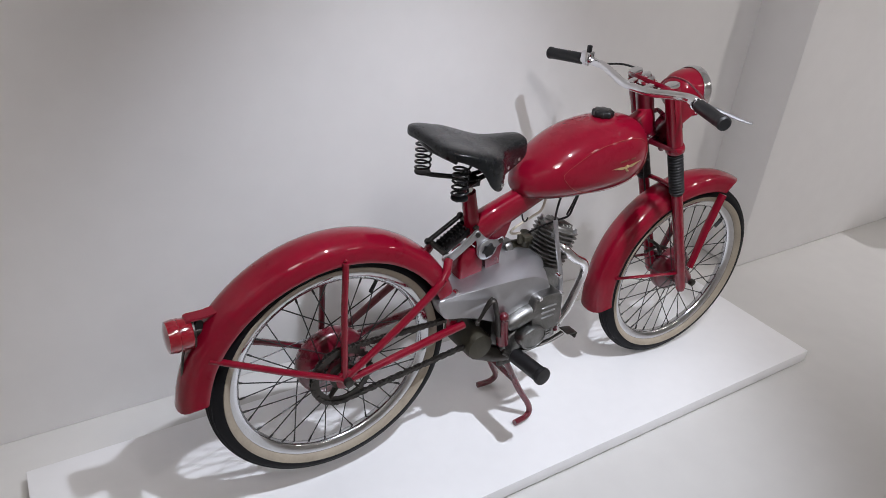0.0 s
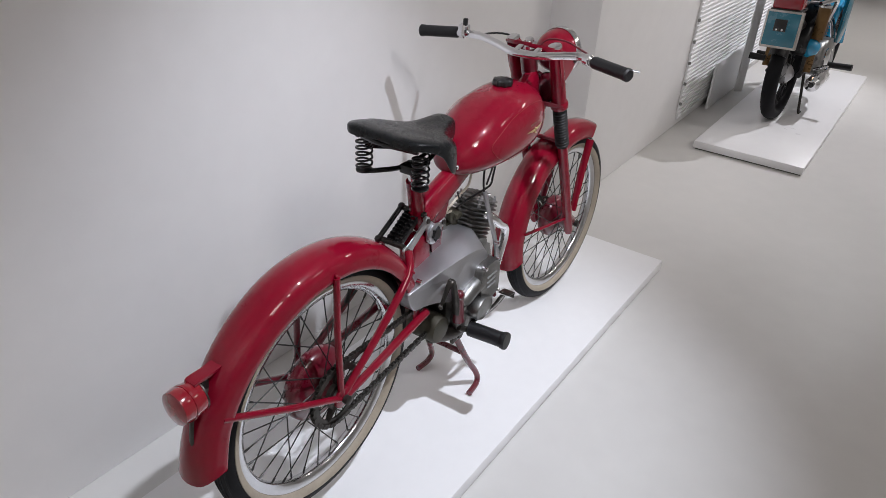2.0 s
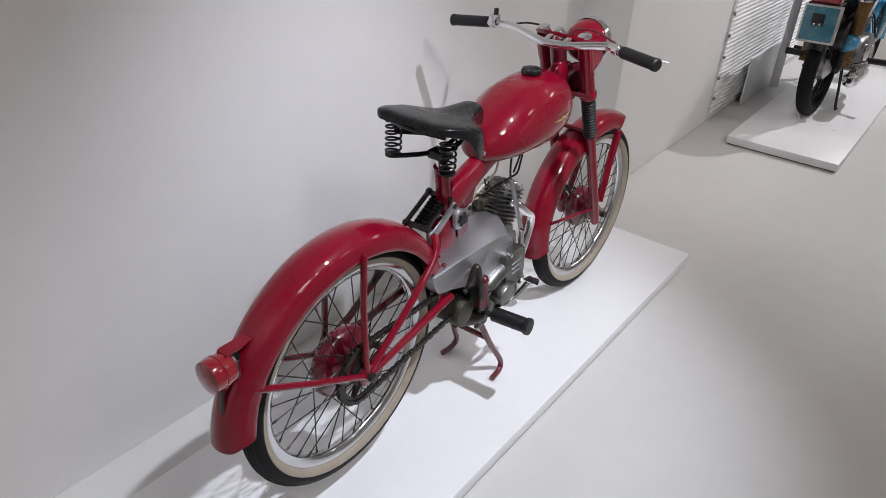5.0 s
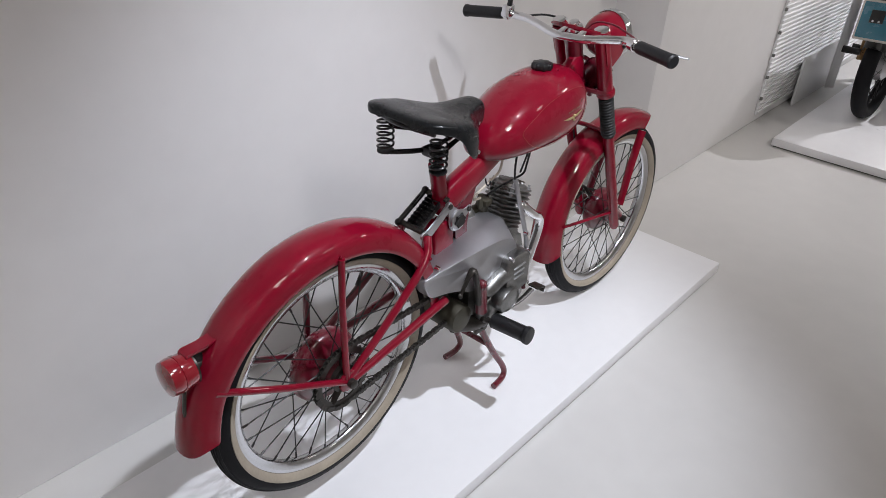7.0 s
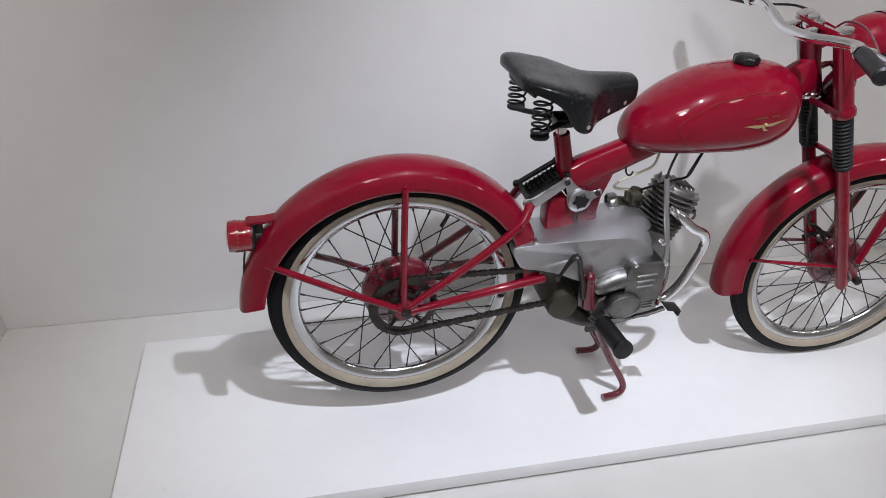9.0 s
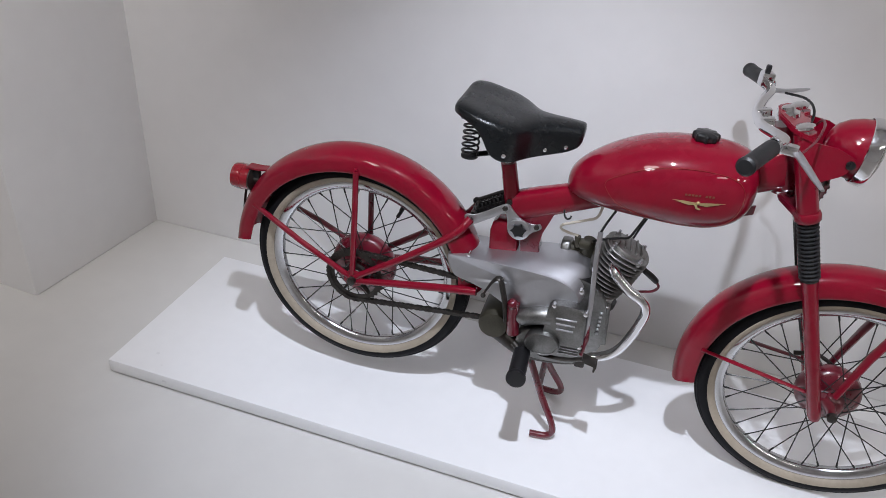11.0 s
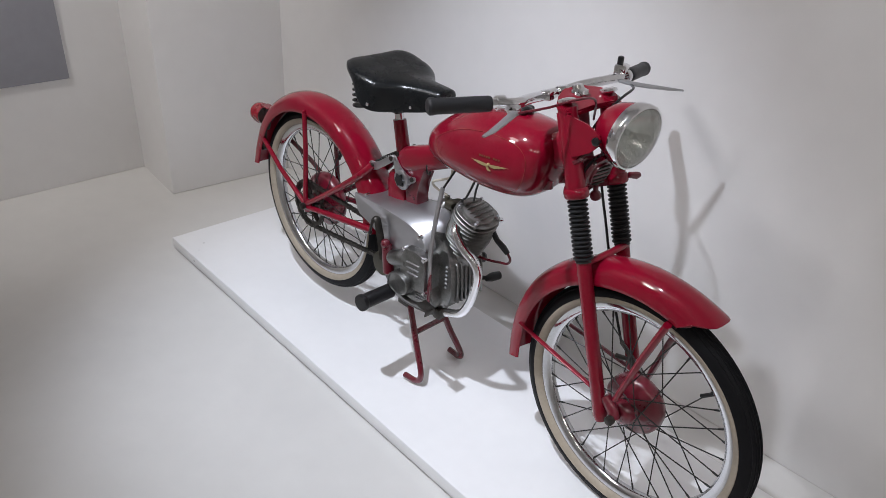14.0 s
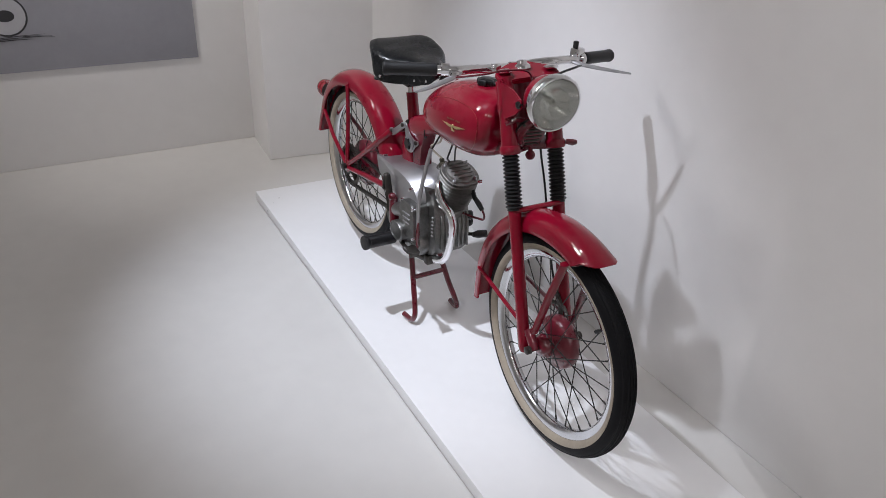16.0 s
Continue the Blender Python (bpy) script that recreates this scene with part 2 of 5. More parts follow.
box(b, (13.2, 0.12, HIGH), Matrix.Translation((3.9, -6.4, HIGH / 2)))
structure("unseen_wall_south", b, WALL, "plain white wall across the room, unseen, added to bounce light")
b = B()
box(b, (0.12, 8.4, HIGH), Matrix.Translation((10.3, -3.2, HIGH / 2)))
structure("unseen_wall_east", b, WALL, "plain white end wall, unseen, added to bounce light")


def plinth(name, x0, x1, y0, y1, label):
    """A low board on a recessed dark base."""
    base = thing(name, along((x0 + x1) / 2, (y0 + y1) / 2, 0), label, "platform")
    m = Matrix.Translation(along((x0 + x1) / 2, (y0 + y1) / 2, 0)) @ Matrix.Rotation(SKEW, 4, "Z")
    b = B()
    box(b, (x1 - x0, y1 - y0, P - 0.008), m @ Matrix.Translation((0, 0, 0.008 + (P - 0.008) / 2)), 0.002)
    part("board", b, PLINTH, base, "white lacquered board")
    b = B()
    box(b, (x1 - x0 - 0.02, y1 - y0 - 0.02, 0.008), m @ Matrix.Translation((0, 0, 0.004)))
    part("recessed_base", b, GAP, base, "dark recessed base")
    return base


plinth("platform", -0.672, 1.715, -0.722, -0.115, "low white lacquered platform under the red motorcycle")
plinth("platform", 3.185, 5.55, -0.978, -0.378, "low white lacquered platform under the blue motorcycle")


# ---- the red motorcycle ----
bike = thing("motorcycle", (0.6, 0, P), "vintage red lightweight motorcycle raised on its centre stand", "motorcycle")
REAR, FRONT = Vector((0, 0, 0.412)), Vector((1.207, 0, 0.357))
STEER = Matrix.Translation((1.0, 0, 0)) @ Matrix.Rotation(radians(-3.2), 4, "Z") @ Matrix.Translation((-1.0, 0, 0))
YAX = Matrix.Rotation(radians(90), 4, "X")


def wheel(name, c, turn, label, drum_side, drum=1.0):
    """A wire wheel: rim with tyre, cream band, hub, spokes and valve below it."""
    m = turn @ Matrix.Translation(c) @ YAX
    b = B()
    prof = [(0.2535, -0.0175), (0.2565, -0.0165), (0.2575, -0.0135), (0.253, -0.0115), (0.241, -0.009), (0.238, 0), (0.241, 0.009), (0.253, 0.0115), (0.2575, 0.0135), (0.2565, 0.0165), (0.2535, 0.0175), (0.247, 0.0158), (0.238, 0.0125), (0.2325, 0.006), (0.2315, 0), (0.2325, -0.006), (0.238, -0.0125), (0.247, -0.0158)]
    ring_lathe(b, prof, m, 96)
    rim = part(name, b, RIM, bike, label)
    b = B()
    prof, treads = [], 28
    for k in range(treads):
        a = 2 * math.pi * k / treads
        r, h = 0.2755 + 0.028 * math.cos(a), 0.0275 * math.sin(a)
        if abs(a - math.pi) < 0.75:
            r, h = 0.256, 0.0275 * math.sin(a) * 0.9
        prof.append((r, h))
    ring_lathe(b, prof, m, 120)
    part("tyre", b, TYRE, rim, "black tyre")
    b = B()
    for h in (-0.019, -0.011, -0.004, 0.004, 0.011, 0.019):
        r = 0.2755 + 0.0282 * math.sqrt(1 - (h / 0.0275) ** 2)
        ring_lathe(b, [(r - 0.002, h - 0.0017), (r + 0.0013, h - 0.001), (r + 0.0013, h + 0.001), (r - 0.002, h + 0.0017)], m, 120)
    part("tread", b, TYRE, rim)
    for side in (-1, 1):
        b = B()
        ring_lathe(b, [(0.2555, side * 0.0178), (0.2575, side * 0.0215), (0.262, side * 0.0252), (0.2675, side * 0.0276), (0.2722, side * 0.0286), (0.2732, side * 0.0265), (0.265, side * 0.023), (0.2565, side * 0.015)], m, 120)
        part("whitewall", b, WHITEWALL, rim, "aged cream whitewall")
    b = B()
    s, d = drum_side, drum
    lathe(b, [(0.012, -0.05 * s), (0.02, -0.049 * s), (0.026, -0.045 * s), (0.03, -0.036 * s), (0.034, -0.02 * s), (0.05, -0.012 * s), (0.066 * d, -0.004 * s), (0.0725 * d, 0.004 * s), (0.0745 * d, 0.02 * s), (0.072 * d, 0.03 * s), (0.062 * d, 0.039 * s), (0.045, 0.044 * s), (0.02, 0.045 * s), (0.012, 0.052 * s)], m, 48)
    part("brake_drum", b, RED_DARK, rim, "dark red enamelled brake drum")
    b = B()
    lathe(b, [(0.006, -0.088), (0.011, -0.086), (0.011, -0.074), (0.0075, -0.073), (0.0075, 0.073), (0.011, 0.074), (0.011, 0.086), (0.006, 0.088)], m, 12)
    part("axle", b, STEEL, rim)
    ends = []
    for side in (-1, 1):
        for lead in (-1, 1):
            fy = 0.03 * side
            fr = 0.066 * drum if side == s else 0.034
            a = radians(52 if side == s else 70) * lead
            p0 = Vector((fr * math.cos(a), fr * math.sin(a), fy))
            p1 = Vector((0.2335, 0, 0.004 * side))
            bs = B()
            tube(bs, [p0, p1], 0.00155, 5)
            lathe(bs, [(0.0022, 0), (0.0026, 0.008), (0.002, 0.014)], Matrix.Translation(p1 + (p0 - p1).normalized() * 0.014) @ rot_to(p1 - p0), 6)
            ends.append(finish("spoke", bs, SPOKE))
    for k in range(36):
        shared("spoke", ends[k % 4], m @ Matrix.Rotation(2 * math.pi * (k + 0.35) / 36, 4, "Z"), rim)
    b = B()
    va = radians(42 if c.x > 1 else 62)
    d = Vector((math.cos(va), math.sin(va), 0))
    tube(b, [m @ (d * 0.23), m @ (d * 0.198)], [0.0042, 0.005], 8)
    part("valve", b, RUBBER, rim, "black valve cap")
    return rim


wheel("front_wheel", FRONT, STEER, "chromed front wheel with cream whitewall tyre", -1)
wheel("rear_wheel", REAR, Matrix.Identity(4), "chromed rear wheel with cream whitewall tyre", -1, 1.22)


def mudguard(name, c, turn, radii, a0, a1, half, label, flare0=0.0, flare1=0.0, taper=0.0, round0=0.0, round1=0.0):
    """A pressed sheet guard: a rounded channel swept round the wheel, with turned-in rims."""
    b = B()
    n, rings = 48, []
    for i in range(n + 1):
        t = i / n
        a = radians(a0 + (a1 - a0) * t)
        r = float(np.interp(t, np.linspace(0, 1, len(radii)), radii))
        w = half * (1 + flare0 * max(0, 1 - t * 9) + flare1 * max(0, 1 - (1 - t) * 9)) * (1 - taper * min(1, max(0, (t - 0.6) / 0.3)))
        lift = 0.010 * (flare0 * max(0, 1 - t * 12) ** 2 + flare1 * max(0, 1 - (1 - t) * 12) ** 2)
        ring = []
        outer = [(math.sin(u) * w, (math.cos(u) - 1) * 0.034) for u in np.radians(np.linspace(-90, 90, 13))]
        outer = [(-w - 0.001, -0.055), (-w - 0.003, -0.051), (-w - 0.0015, -0.043)] + outer + [(w + 0.0015, -0.043), (w + 0.003, -0.051), (w + 0.001, -0.055)]
        inner = [(y * 0.965, h - 0.0018 if abs(y) < w * 0.9 else h) for y, h in outer[::-1]]
        for y, h in outer + inner:
            side = min(1.0, abs(y) / w) ** 4 * (1.0 + max(0, -h - 0.034) * 18)
            te = min(1 - round1 * side, max(round0 * side, t))
            av = radians(a0 + (a1 - a0) * te)
            q = c + (r + h + lift) * Vector((math.cos(av), 0, math.sin(av))) + Vector((0, y, 0))
            ring.append(b.verts.new(turn @ q))
        rings.append(ring)
    bridge(b, rings)
    b.faces.new(rings[0])
    b.faces.new(rings[-1][::-1])
    return part(name, b, RED, bike, label, 50)


rear_guard = mudguard("rear_mudguard", REAR, Matrix.Identity(4), [0.338, 0.346, 0.351, 0.354, 0.356, 0.36, 0.364], 4, 177.5, 0.054, "glossy red rear mudguard", 0, 0.16, 0.2, 0, 0.018)
front_guard = mudguard("front_mudguard", FRONT, STEER, [0.352, 0.354, 0.358, 0.364, 0.368, 0.365, 0.36], 64.5, 188.8, 0.0475, "glossy red front mudguard", 0.06, 0.1, 0, 0.06, 0.02)


def bar(name, pts, r, material, parent, label="", n=1, seg=12, flat=None):
    b = B()
    tube(b, pts, r, seg, n, flat)
    return part(name, b, material, parent, label)


def ball(bm, place, r, seg=12):
    bmesh.ops.create_uvsphere(bm, u_segments=seg, v_segments=max(6, seg // 2), radius=r, matrix=Matrix.Translation(place))


# stays and swinging arm, both sides; the far side's shade is put into a darker red
for side in (-1, 1):
    y = 0.066 * side
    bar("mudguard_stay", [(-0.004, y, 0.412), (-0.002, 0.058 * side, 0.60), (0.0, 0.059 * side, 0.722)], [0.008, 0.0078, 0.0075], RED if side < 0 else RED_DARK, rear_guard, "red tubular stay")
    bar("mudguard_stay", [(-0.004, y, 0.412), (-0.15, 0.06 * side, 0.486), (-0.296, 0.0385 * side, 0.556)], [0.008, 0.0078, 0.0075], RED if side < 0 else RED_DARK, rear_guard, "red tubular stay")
    b = B()
    tube(b, [(0.0, y, 0.415), (0.14, 0.062 * side, 0.512), (0.255, 0.054 * side, 0.600), (0.288, 0.040 * side + 0.012, 0.640)], [0.0085, 0.0095, 0.0105, 0.011], 12, 3)
    tube(b, [(0.0, y, 0.405), (0.16, 0.064 * side, 0.432), (0.33, 0.058 * side, 0.455)], [0.0085, 0.0105, 0.0115], 12, 3)
    slab(b, curve2([(-0.022, 0.398), (-0.004, 0.388), (0.02, 0.396), (0.03, 0.412), (0.02, 0.432), (-0.008, 0.436), (-0.024, 0.42)], 4), y - 0.004, y + 0.004, 0.0012)
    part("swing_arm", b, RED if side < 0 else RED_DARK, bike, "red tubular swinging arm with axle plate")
    for place in ((0.0, 0.0585 * side, 0.726), (0.262, 0.063 * side, 0.607)):
        b = B()
        ball(b, place, 0.0042)
        part("bolt", b, RED, rear_guard)
    q = lambda x, yy, z: STEER @ Vector((x + 0.008, yy, z))
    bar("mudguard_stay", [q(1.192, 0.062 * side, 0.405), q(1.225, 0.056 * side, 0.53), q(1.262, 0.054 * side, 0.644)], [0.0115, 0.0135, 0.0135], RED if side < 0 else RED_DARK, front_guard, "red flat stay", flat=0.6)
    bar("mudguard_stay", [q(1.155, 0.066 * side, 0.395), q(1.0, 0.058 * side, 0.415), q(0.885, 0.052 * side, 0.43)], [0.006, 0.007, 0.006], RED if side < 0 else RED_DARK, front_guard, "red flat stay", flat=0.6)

# tail lamp
b = B()
tm = Matrix.Translation((-0.29, -0.003, 0.61)) @ rot_to((-1, 0, 0.02))
lathe(b, [(0.024, 0.026), (0.032, 0.027), (0.0335, 0.032), (0.0335, 0.05), (0.031, 0.053), (0.02, 0.054)], tm, 32)
tail = part("tail_lamp", b, LENS_RED, bike, "round red tail lamp lens")
b = B()
lathe(b, [(0.008, -0.012), (0.010, 0.018), (0.028, 0.0215), (0.032, 0.023), (0.032, 0.0265), (0.02, 0.027)], tm, 28)
part("lamp_body", b, STEEL, tail, "dark metal back plate")
b = B()
ring_lathe(b, [(0.0325, 0.047), (0.035, 0.048), (0.035, 0.052), (0.0325, 0.053)], tm, 32)
part("lens_band", b, LENS_RED, tail)
b = B()
lathe(b, [(0.012, 0.049), (0.0335, 0.052), (0.0355, 0.058), (0.033, 0.074), (0.02, 0.078), (0.006, 0.079)], tm, 28)
part("lens_cap", b, LENS_RED, tail)
b = B()
slab(b, [(-0.262, 0.652), (-0.290, 0.647), (-0.320, 0.649), (-0.326, 0.646), (-0.328, 0.638), (-0.325, 0.600), (-0.321, 0.600), (-0.324, 0.637), (-0.322, 0.642), (-0.318, 0.644), (-0.290, 0.642), (-0.264, 0.647)], -0.016, 0.012, 0.0008, 1)
part("lamp_bracket", b, RED, tail, "folded red strip that carries the lamp")
b = B()
tube(b, [(-0.325, -0.006, 0.62), (-0.338, -0.006, 0.56), (-0.346, -0.006, 0.50), (-0.342, -0.006, 0.482), (-0.333, -0.006, 0.484), (-0.329, -0.006, 0.52), (-0.318, -0.006, 0.585)], 0.0065, 8, 4, 0.35)
part("plate_strip", b, STEEL, tail, "narrow dark metal strip below the lamp")
b = B()
slab(b, curve2([(-0.318, 0.588), (-0.312, 0.625), (-0.300, 0.640), (-0.292, 0.630), (-0.300, 0.590), (-0.310, 0.560)], 3), -0.010, 0.004, 0.001)
part("lamp_mount", b, BLACK, tail, "black lamp mount")

# main frame, leaning a little to the left
SPINE = 0.012
b = B()
rings = []
for x, z, hh, hw in ((0.375, 0.672, 0.034, 0.024), (0.41, 0.69, 0.037, 0.027), (0.46, 0.71, 0.035, 0.026), (0.53, 0.738, 0.032, 0.025), (0.62, 0.775, 0.03, 0.024), (0.75, 0.82, 0.03, 0.024), (0.885, 0.87, 0.04, 0.024), (0.94, 0.898, 0.045, 0.02)):
    rings.append([b.verts.new((x - 0.3 * hh * math.sin(a), SPINE + hw * math.cos(a) * (abs(math.cos(a)) + 1e-6) ** -0.35, z + hh * math.sin(a) * (abs(math.sin(a)) + 1e-6) ** -0.35)) for a in [2 * math.pi * (j + 0.5) / 16 for j in range(16)]])
bridge(b, rings)
b.faces.new(rings[0])
b.faces.new(rings[-1][::-1])
frame_beam = part("frame", b, RED, bike, "red pressed-steel frame beam")
b = B()
tube(b, [(0.385, SPINE, 0.665), (0.372, SPINE, 0.72), (0.356, SPINE, 0.79)], [0.021, 0.0195, 0.0185], 16)
part("seat_tube", b, RED, frame_beam, "red seat tube")
b = B()
tube(b, [(0.357, SPINE, 0.786), (0.351, SPINE, 0.818)], 0.0125, 14)
part("seat_pillar", b, CHROME, frame_beam, "bright seat pillar")
b = B()
slab(b, [(0.40, 0.68), (0.50, 0.715), (0.485, 0.69), (0.47, 0.665), (0.459, 0.635), (0.46, 0.60), (0.468, 0.56), (0.468, 0.48), (0.425, 0.48), (0.42, 0.6)], -0.010, 0.034, 0.006)
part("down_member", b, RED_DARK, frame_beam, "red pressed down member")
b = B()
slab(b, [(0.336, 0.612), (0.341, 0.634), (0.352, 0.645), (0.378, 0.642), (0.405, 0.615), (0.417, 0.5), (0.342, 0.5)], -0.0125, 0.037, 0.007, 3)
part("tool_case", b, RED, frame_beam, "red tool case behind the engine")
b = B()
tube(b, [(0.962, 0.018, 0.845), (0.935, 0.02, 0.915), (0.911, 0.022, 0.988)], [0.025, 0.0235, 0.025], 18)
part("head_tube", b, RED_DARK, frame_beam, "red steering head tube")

# friction damper and its arms
b = B()
slab(b, curve2([(0.272, 0.646), (0.276, 0.634), (0.289, 0.628), (0.304, 0.631), (0.372, 0.678), (0.380, 0.688), (0.374, 0.697), (0.362, 0.694), (0.30, 0.652), (0.284, 0.652)], 3), -0.026, -0.020, 0.0015)
arm = part("damper_arm", b, ALU, frame_beam, "plain metal damper arm")
b = B()
slab(b, curve2([(0.362, 0.692), (0.376, 0.696), (0.392, 0.678), (0.409, 0.664), (0.428, 0.656), (0.443, 0.654), (0.456, 0.660), (0.461, 0.650), (0.452, 0.641), (0.436, 0.630), (0.424, 0.612), (0.408, 0.605), (0.390, 0.612), (0.379, 0.630), (0.377, 0.652), (0.370, 0.676)], 3), -0.0195, -0.0155, 0.001)
part("damper_plate", b, ALU, arm, "plain metal damper plate")
dm = Matrix.Translation((0.408, -0.0195, 0.637)) @ rot_to((0, -1, 0))
b = B()
lathe(b, [(0.012, 0.0), (0.0265, 0.0), (0.0275, 0.002), (0.0275, 0.005), (0.0255, 0.0065), (0.012, 0.0065)], dm, 32)
part("damper_disc", b, ALU, arm)
b = B()
star = [((0.0205 if k % 2 == 0 else 0.012) * math.cos(2 * math.pi * k / 12 + 0.2) + 0.408, (0.0205 if k % 2 == 0 else 0.012) * math.sin(2 * math.pi * k / 12 + 0.2) + 0.637) for k in range(12)]
slab(b, star, -0.0325, -0.0255, 0.002)
part("star_knob", b, BLACK, arm, "black star-shaped damper knob")
for x, z in ((0.287, 0.640), (0.369, 0.688), (0.449, 0.651)):
    b = B()
    lathe(b, [(0.0068, 0), (0.0068, 0.005), (0.004, 0.0065)], Matrix.Translation((x, -0.019 if x > 0.4 else -0.0255, z)) @ rot_to((0, -1, 0)), 6)
    part("bolt", b, STEEL, arm)
b = B()
tube(b, [(0.282, 0.058, 0.648), (0.372, 0.056, 0.702)], 0.0065, 10)
ball(b, (0.282, 0.058, 0.648), 0.0095)
ball(b, (0.372, 0.056, 0.702), 0.0095)
part("tie_rod", b, BLACK, frame_beam, "black tie rod beside the spring box")
sm = Matrix.Translation((0.332, 0.020, 0.672)) @ Matrix.Rotation(-math.atan2(0.054, 0.088), 4, "Y")
b = B()
for y in (-0.019, 0.019):
    box(b, (0.108, 0.003, 0.017), sm @ Matrix.Translation((0, y, -0.004)), 0.001)
box(b, (0.1, 0.036, 0.003), sm @ Matrix.Translation((0, 0, -0.011)), 0.001)
spring_box = part("spring_box", b, BLACK, frame_beam, "black open suspension spring box")
for y in (-0.012, 0.012):
    b = B()
    coil = [sm @ Vector((-0.05 + 0.1 * a / (2 * math.pi * 9), y + 0.0085 * math.cos(a), 0.002 + 0.0085 * math.sin(a))) for a in np.linspace(0, 2 * math.pi * 9, 110)]
    tube(b, coil, 0.0016, 5)
    part("suspension_spring", b, RUBBER, spring_box, "black suspension spring")
for x in (-0.05, 0.05):
    b = B()
    tube(b, [sm @ Vector((x, -0.034, 0.0)), sm @ Vector((x, 0.045, 0.0))], 0.0075, 10)
    part("cross_pin", b, STEEL, spring_box)

# saddle
SADDLE = [  # x, half width, top at the middle, top at the shoulder, skirt bottom, skirt tuck
    (0.229, 0.068, 0.930, 0.931, 0.921, 1.0),
    (0.232, 0.084, 0.939, 0.940, 0.921, 1.0),
    (0.243, 0.101, 0.943, 0.944, 0.921, 1.0),
    (0.268, 0.113, 0.940, 0.941, 0.915, 1.0),
    (0.296, 0.118, 0.934, 0.935, 0.901, 1.0),
    (0.310, 0.120, 0.931, 0.931, 0.884, 1.01),
    (0.321, 0.121, 0.929, 0.929, 0.862, 1.03),
    (0.334, 0.121, 0.927, 0.926, 0.847, 1.04),
    (0.355, 0.119, 0.922, 0.918, 0.837, 1.02),
    (0.377, 0.108, 0.918, 0.910, 0.834, 0.98),
    (0.393, 0.085, 0.916, 0.905, 0.833, 0.95),
    (0.410, 0.063, 0.915, 0.903, 0.833, 0.95),
    (0.442, 0.048, 0.914, 0.902, 0.838, 0.96),
    (0.480, 0.039, 0.912, 0.901, 0.846, 0.98),
    (0.506, 0.035, 0.909, 0.899, 0.858, 1.0),
    (0.518, 0.032, 0.907, 0.897, 0.874, 1.0),
]


def saddle_middle(x):
    return float(np.interp(x, [0.22, 0.31, 0.37, 0.52], [0.020, 0.012, 0.014, 0.034]))


b = B()
rings = []
for x, w, zt, zs, zb, tuck in SADDLE:
    line = [(-w * tuck, zb), (-w * 1.01, zb + (zs - zb) * 0.4), (-w * 1.0, zb + (zs - zb) * 0.75), (-w * 0.95, zs - 0.004), (-w * 0.82, zs + (zt - zs) * 0.35), (-w * 0.55, zs + (zt - zs) * 0.75), (-w * 0.25, zt - 0.001), (0, zt)]
    line += [(-y, z) for y, z in line[-2::-1]]
    inner = [(y * 0.96, z - 0.004 if abs(y) < w * 0.9 else z) for y, z in line[::-1]]
    rings.append([b.verts.new((x, y + saddle_middle(x), z)) for y, z in line + inner])
bridge(b, rings)
b.faces.new(rings[0])
b.faces.new(rings[-1][::-1])
saddle = part("saddle", b, LEATHER, bike, "black leather sprung saddle", 60)
m = saddle.modifiers.new("soft", "SUBSURF")
m.levels = m.render_levels = 2
for side in (-1, 1):
    for x, z in ((0.36, 0.855), (0.438, 0.853), (0.482, 0.861)):
        b = B()
        w = float(np.interp(x, [r[0] for r in SADDLE], [r[1] for r in SADDLE]))
        lathe(b, [(0.005, -0.001), (0.0048, 0.0015), (0.0028, 0.003)], Matrix.Translation((x, w * (1.02 if x < 0.4 else 0.975) * side + saddle_middle(x), z)) @ rot_to((0.1, side, 0)), 12)
        part("rivet", b, CHROME, saddle, "bright saddle rivet")
    b = B()
    coil = [(0.276 + 0.0185 * math.cos(a), 0.079 * side + 0.016 + 0.0185 * math.sin(a), 0.826 + 0.082 * a / (2 * math.pi * 5.5)) for a in np.linspace(0, 2 * math.pi * 5.5, 90)]
    tube(b, coil, 0.0027, 6)
    lathe(b, [(0.02, 0), (0.02, 0.004), (0.008, 0.006)], Matrix.Translation((0.276, 0.079 * side + 0.016, 0.82)), 14)
    part("coil_spring", b, BLACK, saddle, "black coil spring")
b = B()
tube(b, [(0.264, 0.102, 0.82), (0.29, 0.072, 0.821), (0.352, 0.030, 0.824), (0.44, 0.022, 0.842), (0.495, 0.026, 0.872)], [0.005, 0.008, 0.008, 0.0055, 0.0055], 8, 4, 0.7)
tube(b, [(0.264, -0.072, 0.82), (0.29, -0.045, 0.821), (0.352, -0.008, 0.824), (0.44, 0.004, 0.842), (0.495, 0.012, 0.872)], [0.005, 0.008, 0.008, 0.0055, 0.0055], 8, 4, 0.7)
tube(b, [(0.255, 0.085, 0.913), (0.235, 0.012, 0.918), (0.255, -0.07, 0.913)], 0.0055, 8, 4)
box(b, (0.04, 0.05, 0.022), Matrix.Translation((0.352, 0.012, 0.822)), 0.004)
part("saddle_frame", b, BLACK, saddle, "black wire saddle frame")

# tank
TANK_Y = 0.017
